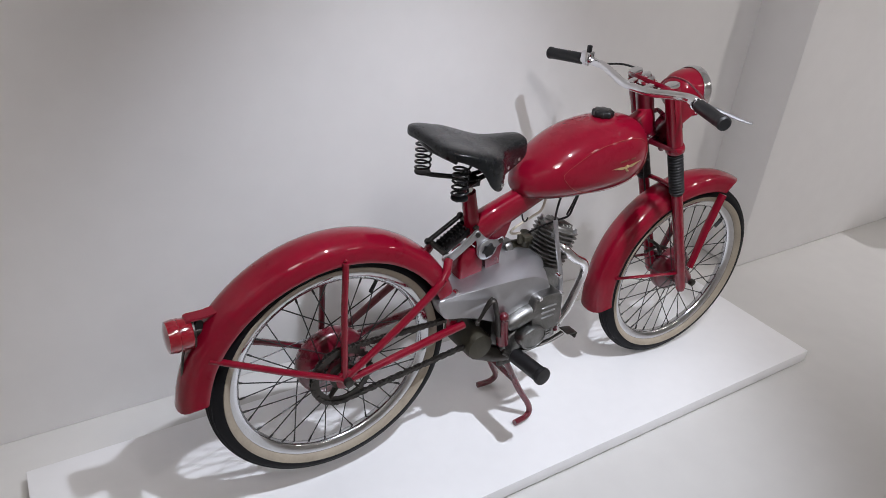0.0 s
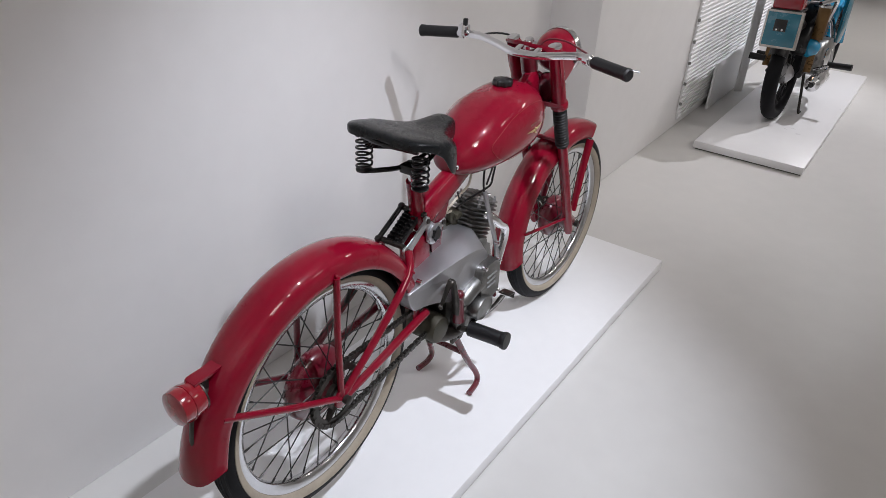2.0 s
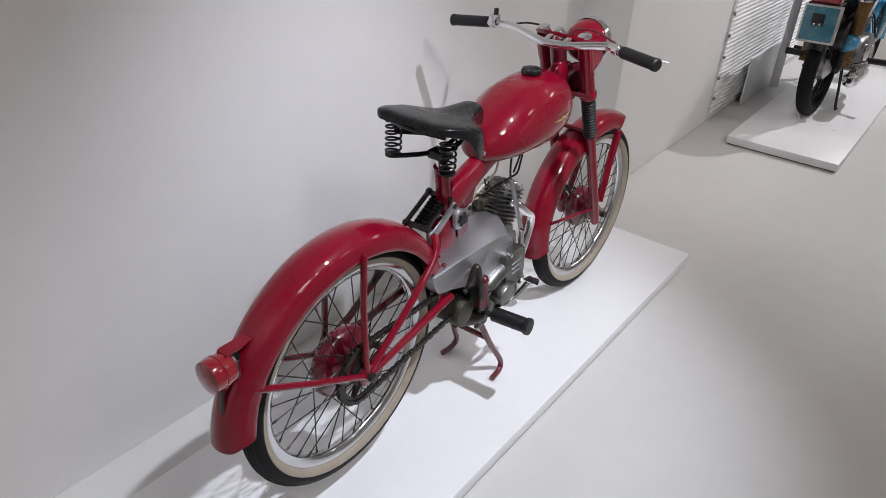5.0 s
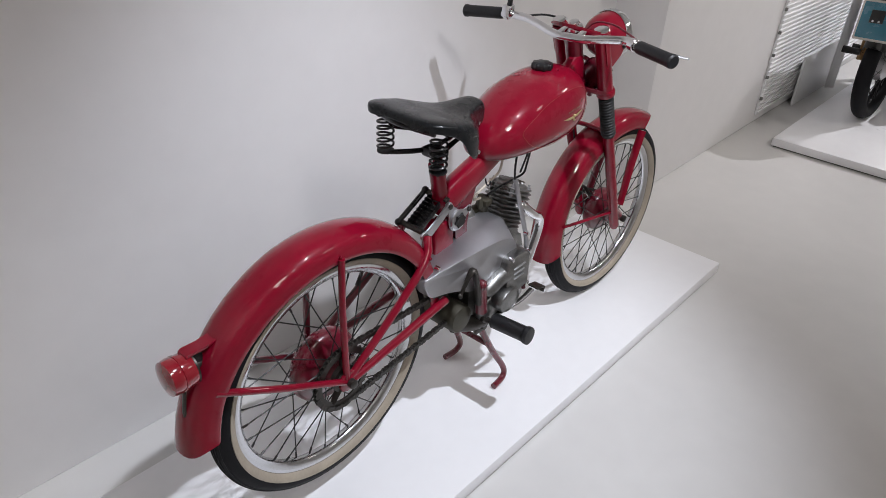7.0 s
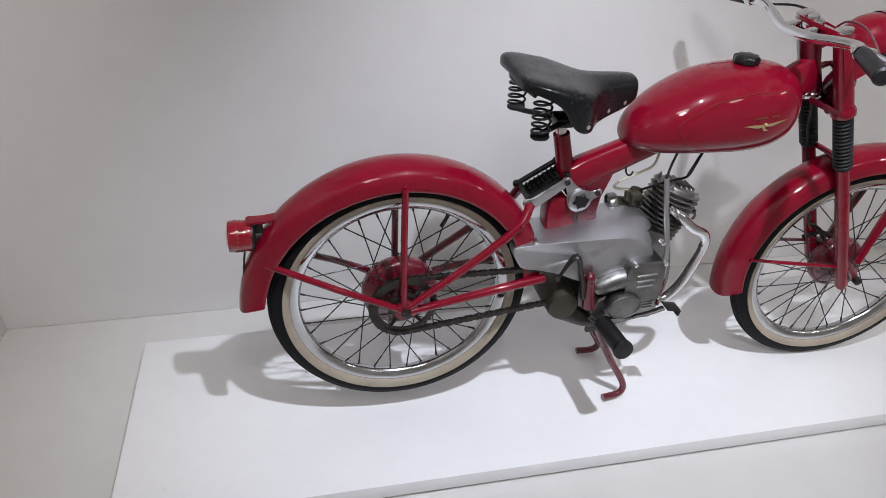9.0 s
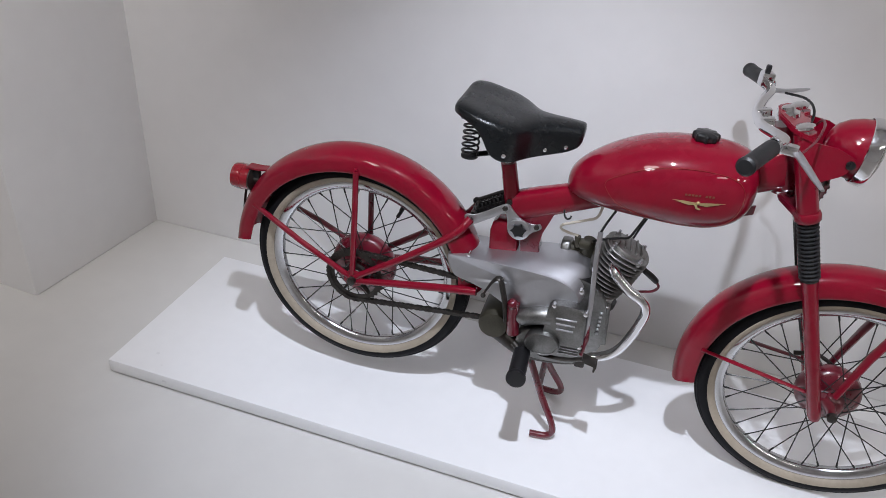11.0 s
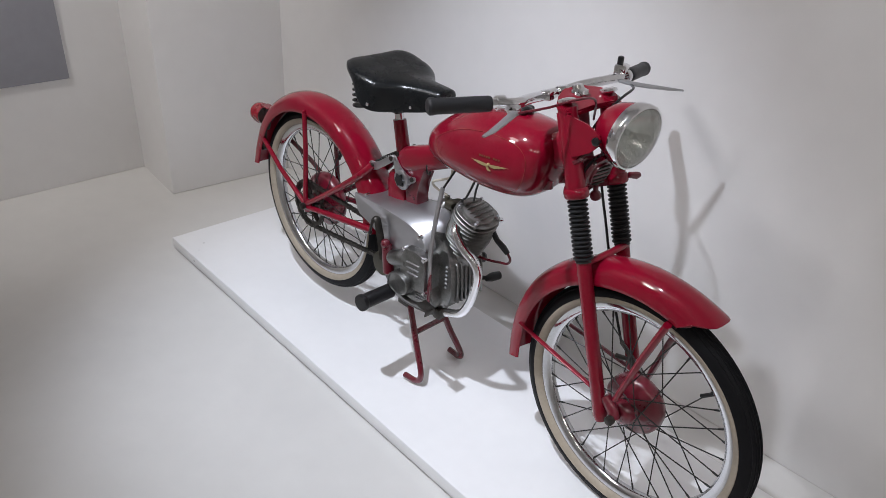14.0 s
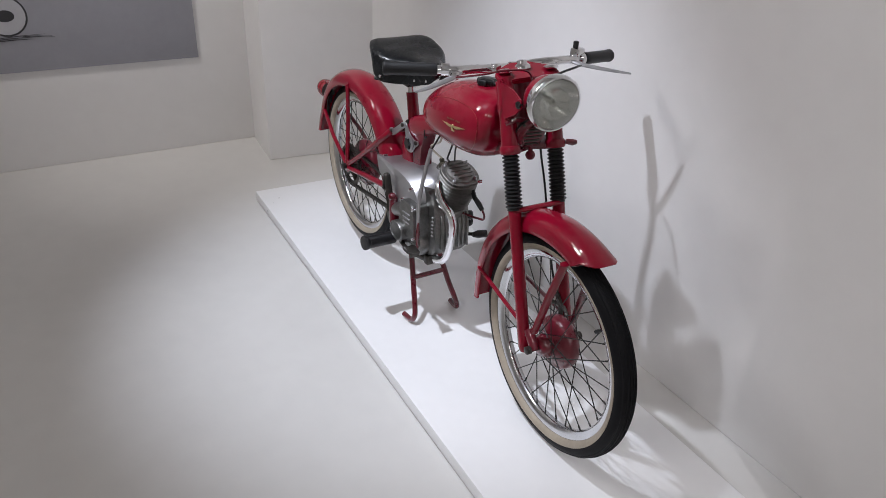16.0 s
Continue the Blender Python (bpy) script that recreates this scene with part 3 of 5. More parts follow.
TANK = [  # x, middle height, half height up, half height down, half width
    (0.499, 0.780, 0.012, 0.012, 0.016),
    (0.506, 0.781, 0.032, 0.026, 0.036),
    (0.526, 0.786, 0.050, 0.040, 0.058),
    (0.562, 0.795, 0.069, 0.056, 0.079),
    (0.610, 0.804, 0.088, 0.068, 0.096),
    (0.670, 0.812, 0.105, 0.078, 0.106),
    (0.740, 0.817, 0.109, 0.085, 0.109),
    (0.800, 0.821, 0.108, 0.087, 0.106),
    (0.845, 0.825, 0.099, 0.080, 0.098),
    (0.875, 0.830, 0.084, 0.064, 0.085),
    (0.892, 0.835, 0.060, 0.042, 0.064),
    (0.899, 0.837, 0.028, 0.018, 0.030),
]


def tank_point(x, u, grow=0.0):
    """A place on the tank's skin: u in degrees, 0 to the right side, 90 on top."""
    zm, up, down, w = (float(np.interp(x, [r[0] for r in TANK], [r[k] for r in TANK])) for k in range(1, 5))
    c, s = math.cos(radians(u)), math.sin(radians(u))
    h = up if s > 0 else down
    e = 0.86
    return Vector((x, TANK_Y - (w + grow) * math.copysign(abs(c) ** e, c), zm + (h + grow) * math.copysign(abs(s) ** e, s)))


b = B()
rings = [[b.verts.new(tank_point(r[0], 360 * j / 40)) for j in range(40)] for r in TANK]
bridge(b, rings)
b.faces.new(rings[0])
b.faces.new(rings[-1][::-1])
tank = part("fuel_tank", b, RED, bike, "glossy red teardrop fuel tank", 60)
m = tank.modifiers.new("soft", "SUBSURF")
m.levels = m.render_levels = 2
b = B()
cm = Matrix.Translation((0.769, 0.018, 0.917))
lathe(b, [(0.022, -0.002), (0.025, 0.0), (0.025, 0.004), (0.021, 0.005), (0.021, 0.008), (0.0225, 0.009), (0.0225, 0.02), (0.012, 0.024)], cm, 40)
cap = part("filler_cap", b, BLACK, tank, "black knurled filler cap")
b = B()
lobes = [(0.0265 + 0.0026 * max(-0.35, math.cos(8 * a))) for a in [2 * math.pi * k / 96 for k in range(96)]]
rings = []
for f, h in ((0.86, 0.008), (0.97, 0.0095), (1.0, 0.013), (1.0, 0.02), (0.97, 0.0235), (0.88, 0.0255), (0.3, 0.0275)):
    rings.append([b.verts.new(cm @ Vector((f * r * math.cos(2 * math.pi * k / 96), f * r * math.sin(2 * math.pi * k / 96), h))) for k, r in enumerate(lobes)])
bridge(b, rings)
b.faces.new(rings[0])
b.faces.new(rings[-1][::-1])
part("cap_knob", b, BLACK, cap, "black lobed cap knob", 60)
for side in (1, -1):
    b = B()
    flip = lambda v: Vector((v.x, TANK_Y + (v.y - TANK_Y) * side, v.z))
    line = [(0.585, 16), (0.62, 27), (0.68, 35), (0.76, 38), (0.83, 34), (0.862, 20), (0.866, -2), (0.852, -26), (0.815, -42), (0.75, -44), (0.68, -36), (0.62, -16), (0.592, 2)]
    loop = [flip(tank_point(x, u, 0.0006)) for x, u in line]
    tube(b, smooth_path(loop[-2:] + loop + loop[:3], 8)[16:-15], 0.00055, 5)
    part("pinstripe", b, LINE, tank, "thin gold coach line")
    b = B()
    cx, cu = 0.778, 4

    def skin(dx, dz):
        return flip(tank_point(cx + dx, cu + dz * 560, 0.0014))

    for s2 in (-1, 1):
        for k, (l, h) in enumerate(((0.056, -0.0012), (0.045, -0.0030), (0.034, -0.0046))):
            pts = [skin(0.004 * s2, -0.0025), skin(l * 0.5 * s2, h * 0.8), skin(l * s2, h), skin(l * 0.5 * s2, h * 0.8 - 0.0030), skin(0.004 * s2, -0.0060)]
            vs = [b.verts.new(q) for q in pts]
            b.faces.new(vs)
    part("badge_wings", b, GOLD, tank, "gilt wing badge")
    b = B()
    ball(b, skin(0, -0.003), 0.0042, 10)
    tube(b, [skin(-0.004, -0.006), skin(0.0, -0.011), skin(0.008, -0.0125)], [0.003, 0.0025, 0.001], 6)
    part("badge_body", b, GOLD, tank)
    b = B()
    for k in range(9):
        x0 = -0.030 + 0.0068 * k
        if k == 5:
            continue
        vs = [b.verts.new(skin(x0 + dx, dz)) for dx, dz in ((0, 0.008), (0.0045, 0.008), (0.0045, 0.0118), (0, 0.0118))]
        b.faces.new(vs)
    part("badge_bars", b, GREEN, tank, "small faded transfer bars")
for side in (-1, 1):
    b = B()
    slab(b, [(0.868, 0.80), (0.905, 0.81), (0.905, 0.79), (0.87, 0.775)], TANK_Y + 0.03 * side - 0.004, TANK_Y + 0.03 * side + 0.004, 0.001)
    part("tank_bracket", b, RED_DARK, tank)

# front fork, turned a little to the right and leaning a little to the left
def Q(x, y, z):
    h = max(0.0, z - 0.36)
    return STEER @ Vector((x + 0.008 - 0.003 * h, y + 0.026 * h, z))


def on_leg(z, y, fwd=0.0):
    """A place on a fork leg's axis at a height."""
    return Q(0.932 + (1.006 - z) * 0.3526 + fwd, y, z)


fork = None
for side in (-1, 1):
    y = 0.068 * side
    b = B()
    tube(b, [on_leg(0.70, y), on_leg(0.52, y), on_leg(0.345, y), on_leg(0.331, y)], [0.0165, 0.0165, 0.0165, 0.012], 18)
    leg = part("fork_leg", b, RED, bike, "red lower fork leg")
    fork = leg
    b = B()
    tube(b, [on_leg(0.998, y), on_leg(0.9, y), on_leg(0.824, y)], [0.021, 0.0215, 0.0225], 18)
    part("fork_shroud", b, RED, leg, "red upper fork shroud")
    b = B()
    prof = []
    top, bottom = on_leg(0.826, y), on_leg(0.69, y)
    length = (top - bottom).length
    for k in range(15):
        h = length * k / 15
        prof += [(0.0165, h), (0.0218, h + length / 40), (0.0218, h + length / 24), (0.0165, h + length / 16)]
    prof = [(0.0185, -0.004)] + prof + [(0.0185, length)]
    lathe(b, prof, Matrix.Translation(bottom) @ rot_to(top - bottom), 24)
    part("gaiter", b, RUBBER, leg, "black ribbed rubber gaiter")
    b = B()
    lathe(b, [(0.017, -0.003), (0.0195, 0.0), (0.0195, 0.004), (0.0165, 0.006), (0.010, 0.0078), (0.003, 0.0085)], Matrix.Translation(on_leg(1.008, y)) @ rot_to(on_leg(1.0, y) - on_leg(0.7, y)), 24)
    part("top_nut", b, CHROME, leg, "bright fork top nut")
    b = B()
    lathe(b, [(0.024, -0.004), (0.027, 0.0), (0.027, 0.012), (0.024, 0.018)], Matrix.Translation(on_leg(0.823, y)) @ rot_to(on_leg(1.0, y) - on_leg(0.7, y)), 20)
    part("shroud_collar", b, RED, leg)
b = B()


def yoke(bm, z0, z1, pts):
    lo = [bm.verts.new(Q(x, y, z0 + (x - 0.93) * -0.3)) for x, y in pts]
    hi = [bm.verts.new(Q(x, y, z1 + (x - 0.93) * -0.3)) for x, y in pts]
    fs = [bm.faces.new(lo), bm.faces.new(hi[::-1])]
    for i in range(len(pts)):
        fs.append(bm.faces.new((lo[i], hi[i], hi[(i + 1) % len(pts)], lo[(i + 1) % len(pts)])))
    bmesh.ops.bevel(bm, geom=list({e for f in fs for e in f.edges}), offset=0.003, segments=2, affect="EDGES")


yoke(b, 0.992, 1.004, [(0.885, -0.028), (0.908, -0.07), (0.925, -0.092), (0.953, -0.09), (0.96, -0.06), (0.95, 0), (0.96, 0.06), (0.953, 0.09), (0.925, 0.092), (0.908, 0.07), (0.885, 0.028)])
part("upper_yoke", b, RED, fork, "red pressed upper yoke")
b = B()
yoke(b, 0.836, 0.85, [(0.935, -0.03), (0.958, -0.06), (0.974, -0.088), (0.988, -0.094), (1.0, -0.086), (1.0, -0.06), (0.982, 0), (1.0, 0.06), (1.0, 0.086), (0.988, 0.094), (0.974, 0.088), (0.958, 0.06), (0.935, 0.03)])
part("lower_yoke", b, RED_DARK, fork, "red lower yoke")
b = B()
tube(b, [on_leg(0.688, -0.072, 0.008), on_leg(0.69, -0.04, 0.013), on_leg(0.691, 0, 0.015), on_leg(0.69, 0.04, 0.013), on_leg(0.688, 0.072, 0.008)], 0.0095, 12, 4, 0.7)
part("fork_brace", b, RED, fork, "red fork brace over the mudguard")
b = B()
lathe(b, [(0.018, 0), (0.022, 0.004), (0.022, 0.012), (0.014, 0.018), (0.012, 0.026), (0.005, 0.028)], Matrix.Translation(Q(0.908, 0, 1.0)) @ rot_to((-0.33, 0, 1)), 24)
part("steering_nut", b, CHROME, fork, "chromed steering head nut")
b = B()
lathe(b, [(0.02, -0.006), (0.026, -0.003), (0.026, 0.003), (0.02, 0.006)], Matrix.Translation(Q(0.945, -0.0, 0.85)) @ rot_to((-0.33, 0, 1)), 24)
part("bearing_cup", b, CHROME, fork)
for y in (-0.062, 0.062):
    b = B()
    tube(b, [Q(1.165, y, 0.395), Q(1.19, y, 0.372), Q(1.2, y, 0.354)], [0.013, 0.014, 0.013], 10)
    part("axle_lug", b, RED_DARK, fork)
b = B()
tube(b, [Q(1.19, 0.03, 0.37), Q(1.145, 0.045, 0.44), Q(1.11, 0.05, 0.46)], [0.007, 0.006, 0.005], 8, 2)
tube(b, [Q(1.2, 0.032, 0.415), Q(1.16, 0.05, 0.43), Q(1.105, 0.05, 0.418)], [0.005, 0.005, 0.006], 8, 2)
part("brake_arm", b, STEEL, fork, "dark brake arm on the front drum")
b = B()
tube(b, [Q(1.11, 0.05, 0.46), on_leg(0.56, 0.045, -0.02), on_leg(0.72, 0.042, -0.02), on_leg(0.84, 0.03, -0.01), on_leg(0.96, 0.05, 0.0)], 0.003, 6, 5)
part("brake_cable", b, RUBBER, fork, "black brake cable")

# headlamp
hm = STEER @ Matrix.Translation((1.076, 0.004, 0.965)) @ rot_to((1, -0.07, -0.085)) @ Matrix.Scale(0.915, 4)
b = B()
lathe(b, [(0.006, -0.093), (0.025, -0.09), (0.043, -0.079), (0.057, -0.06), (0.066, -0.036), (0.0705, -0.012), (0.0715, 0.002)], hm, 48, False)
lathe(b, [(0.0695, 0.002), (0.0685, -0.012), (0.064, -0.036), (0.055, -0.058), (0.041, -0.077), (0.024, -0.088)], hm, 48, False)
head = part("headlamp", b, RED, bike, "red bullet headlamp shell", 60)
b = B()
ring_lathe(b, [(0.0715, -0.018), (0.074, -0.0165), (0.0758, -0.008), (0.0765, 0.0), (0.0762, 0.006), (0.0735, 0.0105), (0.0695, 0.0115), (0.068, 0.009), (0.0715, 0.0)], hm, 56)
part("rim", b, CHROME, head, "chromed headlamp rim")
b = B()
prof = [(0.0695, 0.009), (0.063, 0.0155), (0.05, 0.021), (0.033, 0.025), (0.014, 0.027), (0.002, 0.0272)]
lathe(b, prof + [(r, h - 0.003) for r, h in prof[::-1]], hm, 48, False)
part("lens", b, GLASS, head, "ribbed clear headlamp lens")
b = B()
lathe(b, [(0.066, 0.006), (0.058, -0.012), (0.045, -0.028), (0.028, -0.04), (0.01, -0.046), (0.002, -0.047)], hm, 48, False)
part("reflector", b, CHROME, head, "silvered reflector")
b = B()
lathe(b, [(0.006, -0.045), (0.007, -0.03), (0.009, -0.022), (0.008, -0.012), (0.003, -0.008)], hm, 16)
part("bulb", b, BRASS, head)
for side in (-1, 1):
    b = B()
    pts = [(0.925, 0.985), (0.945, 0.99), (1.0, 0.985), (1.035, 0.97), (1.04, 0.952), (1.02, 0.93), (0.985, 0.91), (0.962, 0.9), (0.95, 0.92)]
    a = [b.verts.new(Q(x, side * (0.088 - 0.1 * max(0, x - 0.95) * 0.6), z)) for x, z in pts]
    c = [b.verts.new(Q(x, side * (0.084 - 0.1 * max(0, x - 0.95) * 0.6), z)) for x, z in pts]
    b.faces.new(a)
    b.faces.new(c[::-1])
    for i in range(len(pts)):
        b.faces.new((a[i], c[i], c[(i + 1) % len(pts)], a[(i + 1) % len(pts)]))
    part("lamp_ear", b, RED, head, "red pressed lamp bracket")
    b = B()
    lathe(b, [(0.009, -0.004), (0.009, 0.006), (0.005, 0.008)], Matrix.Translation(Q(1.03, side * 0.081, 0.957)) @ rot_to((0, side, 0)), 12)
    part("pivot_bolt", b, BLACK, head)
b = B()
HM = STEER @ Matrix.Translation((0.99, -0.004, 0.874)) @ rot_to((1, -0.06, -0.3))
lathe(b, [(0.01, 0.0), (0.034, 0.003), (0.041, 0.009), (0.042, 0.02), (0.038, 0.026), (0.030, 0.027), (0.028, 0.031), (0.012, 0.032)], HM, 32)
horn = part("horn", b, RED_DARK, bike, "small dark red horn between the fork legs")
b = B()
ring_lathe(b, [(0.039, 0.012), (0.0445, 0.013), (0.0445, 0.018), (0.039, 0.019)], HM, 32)
part("horn_flange", b, BLACK, horn, "black horn flange")
for k in range(6):
    b = B()
    a = 2 * math.pi * (k + 0.2) / 6
    ball(b, HM @ Vector((0.0405 * math.cos(a), 0.0405 * math.sin(a), 0.0215)), 0.0042, 8)
    part("flange_screw", b, STEEL, horn)
for side in (-1, 1):
    b = B()
    tube(b, [HM @ Vector((0.02 * side, 0.03, 0.004)), HM @ Vector((0.045 * side, 0.036, 0.004)), HM @ Vector((0.062 * side, 0.02, -0.004))], [0.007, 0.006, 0.008], 8, 2)
    part("horn_lug", b, RED_DARK, horn)
b = B()
tube(b, [Q(1.0, -0.012, 0.835), Q(1.003, -0.012, 0.816)], [0.006, 0.006], 8)
lathe(b, [(0.004, -0.008), (0.011, -0.006), (0.013, 0.0), (0.011, 0.006), (0.004, 0.008)], Matrix.Translation(Q(1.004, -0.012, 0.812)) @ rot_to((0.4, -1, 0)), 14)
part("clamp_knob", b, RED_DARK, fork, "dark red clamp knob under the horn")
b = B()
tube(b, [Q(1.012, 0.088, 0.838), Q(1.02, 0.104, 0.836), Q(1.022, 0.114, 0.836)], [0.007, 0.009, 0.006], 8)
part("yoke_pinch_bolt", b, RED_DARK, fork)
b = B()
for k in range(5):
    box(b, (0.003, 0.05 - 0.007 * abs(k - 2), 0.0045), HM @ Matrix.Translation((0.0, 0.0, 0.0325)) @ rot_to((1, 0, 0)).inverted() @ Matrix.Translation((0, 0, 0.0105 * (k - 2))), 0.0005, 1)
part("horn_grille", b, STEEL, horn)

# handlebar, levers and cables
b = B()
hb = [(0.868, 0.345, 0.998), (0.888, 0.25, 1.006), (0.892, 0.17, 1.008), (0.872, 0.105, 1.003), (0.858, 0.05, 0.995), (0.857, 0.0, 0.995), (0.860, -0.05, 0.998), (0.875, -0.105, 1.006), (0.885, -0.15, 1.01), (0.858, -0.2, 1.01), (0.815, -0.29, 1.009)]
tube(b, hb, 0.011, 14, 6)
hbar = part("handlebar", b, CHROME, bike, "chromed swept handlebar")
for name, a, c in (("grip", (0.894, 0.242, 1.006), (0.864, 0.361, 0.997)), ("grip", (0.858, -0.195, 1.01), (0.802, -0.314, 1.011))):
    b = B()
    a, c = Vector(a), Vector(c)
    ln = (c - a).length
    prof = [(0.0145, 0)]
    for k in range(16):
        h = 0.006 + (ln - 0.02) * k / 16
        prof += [(0.0162, h), (0.0158, h + (ln - 0.02) / 32)]
    prof += [(0.0172, ln - 0.012), (0.0172, ln - 0.004), (0.013, ln), (0.003, ln + 0.0005)]
    lathe(b, prof, Matrix.Translation(a) @ rot_to(c - a), 24)
    part("grip", b, RUBBER, hbar, "black rubber grip")
b = B()
lathe(b, [(0.0135, 0), (0.0155, 0.002), (0.0155, 0.02), (0.0135, 0.022)], Matrix.Translation((0.862, -0.186, 1.01)) @ rot_to((0.45, 0.9, 0)), 20)
part("lever_clamp", b, CHROME, hbar, "chromed clamp")
b = B()
lathe(b, [(0.0135, 0), (0.0155, 0.002), (0.0155, 0.014), (0.0135, 0.016)], Matrix.Translation((0.893, 0.238, 1.006)) @ rot_to((0.1, -1, 0)), 20)
part("lever_clamp", b, CHROME, hbar, "chromed clamp")
b = B()
tube(b, [(0.886, -0.148, 1.006), (0.904, -0.172, 1.002), (0.917, -0.215, 0.996), (0.929, -0.262, 0.990), (0.936, -0.296, 0.988)], [0.009, 0.0095, 0.0085, 0.007, 0.004], 10, 4, 0.55)
part("brake_lever", b, ALU, hbar, "bright brake lever")
b = B()
box(b, (0.034, 0.022, 0.02), Matrix.Translation((0.893, -0.168, 1.003)) @ Matrix.Rotation(radians(-18), 4, "Z"), 0.005)
part("lever_pivot", b, CHROME, hbar, "chromed lever pivot")
b = B()
tube(b, [(0.895, 0.195, 1.004), (0.92, 0.212, 0.999), (0.946, 0.242, 0.994), (0.975, 0.28, 0.989), (1.0, 0.314, 0.985)], [0.009, 0.0095, 0.0085, 0.007, 0.004], 10, 4, 0.55)
part("clutch_lever", b, ALU, hbar, "bright clutch lever")
b = B()
box(b, (0.03, 0.03, 0.034), Matrix.Translation((0.885, 0.222, 1.018)) @ Matrix.Rotation(radians(12), 4, "Z"), 0.006)
part("switch_box", b, CHROME, hbar, "chromed dip switch")
b = B()
box(b, (0.012, 0.012, 0.02), Matrix.Translation((0.882, 0.216, 1.042)), 0.003)
part("switch_lever", b, BLACK, hbar)
b = B()
tube(b, [(0.93, 0.20, 1.0), (0.965, 0.15, 1.008), (0.975, 0.09, 1.0), (0.962, 0.05, 0.965), (0.935, 0.035, 0.9)], 0.003, 6, 6)
part("control_cable", b, BLACK, hbar, "black control cable")
b = B()
tube(b, [(0.915, -0.176, 1.003), (0.945, -0.12, 1.012), (0.965, -0.06, 1.022), (0.97, 0.0, 1.012), (0.955, 0.03, 0.96)], 0.0026, 6, 6)
part("sheathed_cable", b, RED_DARK, hbar, "dark red sheathed cable")
for side in (-1, 1):
    b = B()
    box(b, (0.03, 0.018, 0.022), Matrix.Translation((0.868, 0.028 * side, 1.0)) @ Matrix.Rotation(radians(-15), 4, "Y"), 0.004)
    part("bar_clamp", b, CHROME, hbar, "chromed bar clamp")

# engine
b = B()
slab(b, curve2([(0.43, 0.36), (0.47, 0.325), (0.56, 0.318), (0.63, 0.335), (0.658, 0.38), (0.655, 0.46), (0.63, 0.53), (0.57, 0.56), (0.48, 0.555), (0.43, 0.5)], 5), -0.058, 0.065, 0.012, 3)
engine = part("engine", b, CAST, bike, "cast aluminium engine crankcase")
# long polished cover, swelling towards the front
b = B()
face = [(0.247, 0.545), (0.252, 0.525), (0.262, 0.503), (0.275, 0.491), (0.314, 0.484), (0.363, 0.470), (0.41, 0.449), (0.46, 0.441), (0.52, 0.446), (0.565, 0.470), (0.586, 0.505), (0.573, 0.534), (0.545, 0.552), (0.49, 0.564), (0.391, 0.561), (0.315, 0.556), (0.262, 0.551)]
back = face[:9] + [(0.575, 0.472), (0.600, 0.515), (0.598, 0.556), (0.578, 0.578), (0.52, 0.584), (0.44, 0.574), (0.35, 0.561), (0.265, 0.555)]
rings = []
for y, k, f in ((0.045, 0.0, 1.0), (-0.022, 0.0, 1.0), (-0.030, 0.04, 1.0), (-0.055, 0.45, 1.0), (-0.076, 0.88, 1.0), (-0.0805, 0.97, 1.0), (-0.0832, 1.0, 0.996), (-0.0846, 1.0, 0.987), (-0.0850, 1.0, 0.975), (-0.08505, 1.0, 0.970), (-0.0851, 1.0, 0.955), (-0.0852, 1.0, 0.5), (-0.0852, 1.0, 0.15)):
    ring = []
    for (x0, z0), (x1, z1) in zip(curve2(back, 4), curve2(face, 4)):
        x, z = x0 + (x1 - x0) * k, z0 + (z1 - z0) * k
        t = min(1, max(0, (x - 0.246) / 0.25))
        ring.append(b.verts.new((0.42 + (x - 0.42) * f, (y * (0.72 + 0.28 * t) if y < 0 else y), 0.51 + (z - 0.51) * f)))
    rings.append(ring)
bridge(b, rings)
b.faces.new(rings[0])
b.faces.new(rings[-1][::-1])
part("side_cover", b, ALU, engine, "polished aluminium side cover", 26)
b = B()
tube(b, [(0.452, -0.086, 0.428), (0.462, -0.088, 0.436), (0.50, -0.09, 0.452), (0.53, -0.09, 0.455)], [0.018, 0.023, 0.024, 0.024], 20, 3)
part("case_boss", b, CAST, engine, "rounded cast boss on the crankcase")
# square cover with three ribs
b = B()
slab(b, curve2([(0.516, 0.405), (0.522, 0.392), (0.60, 0.396), (0.612, 0.41), (0.608, 0.49), (0.594, 0.506), (0.545, 0.508), (0.518, 0.49)], 4), -0.112, -0.05, 0.007, 3)
sq = part("clutch_cover", b, CAST, engine, "square cast cover with raised ribs")
for k in range(3):
    b = B()
    box(b, (0.05 - 0.004 * k, 0.006, 0.0035), Matrix.Translation((0.565, -0.113, 0.472 - 0.016 * k)) @ Matrix.Rotation(radians(-3), 4, "Y"), 0.0014)
    part("rib", b, ALU, sq)
for k in range(4):
    b = B()
    box(b, (0.048, 0.006, 0.003), Matrix.Translation((0.585, -0.092, 0.382 - 0.0085 * k)) @ Matrix.Rotation(radians(-3), 4, "Y"), 0.0012)
    part("rib", b, ALU, engine)
b = B()
slab(b, curve2([(0.45, 0.352), (0.47, 0.325), (0.52, 0.318), (0.60, 0.33), (0.622, 0.35), (0.615, 0.40), (0.56, 0.42), (0.47, 0.4)], 4), -0.092, -0.04, 0.008, 3)
part("lower_case", b, CAST, engine)
b = B()
lathe(b, [(0.02, -0.03), (0.036, -0.028), (0.0385, -0.012), (0.0385, 0.004), (0.0365, 0.008), (0.033, 0.0085), (0.0325, 0.0065), (0.012, 0.0075)], Matrix.Translation((0.518, -0.118, 0.391)) @ rot_to((0, -1, 0)) @ Matrix.Rotation(radians(4), 4, "Z") @ Matrix.Diagonal((1.12, 0.86, 1, 1)), 36)
part("end_cap", b, CAST, engine, "oval dull metal end cap")
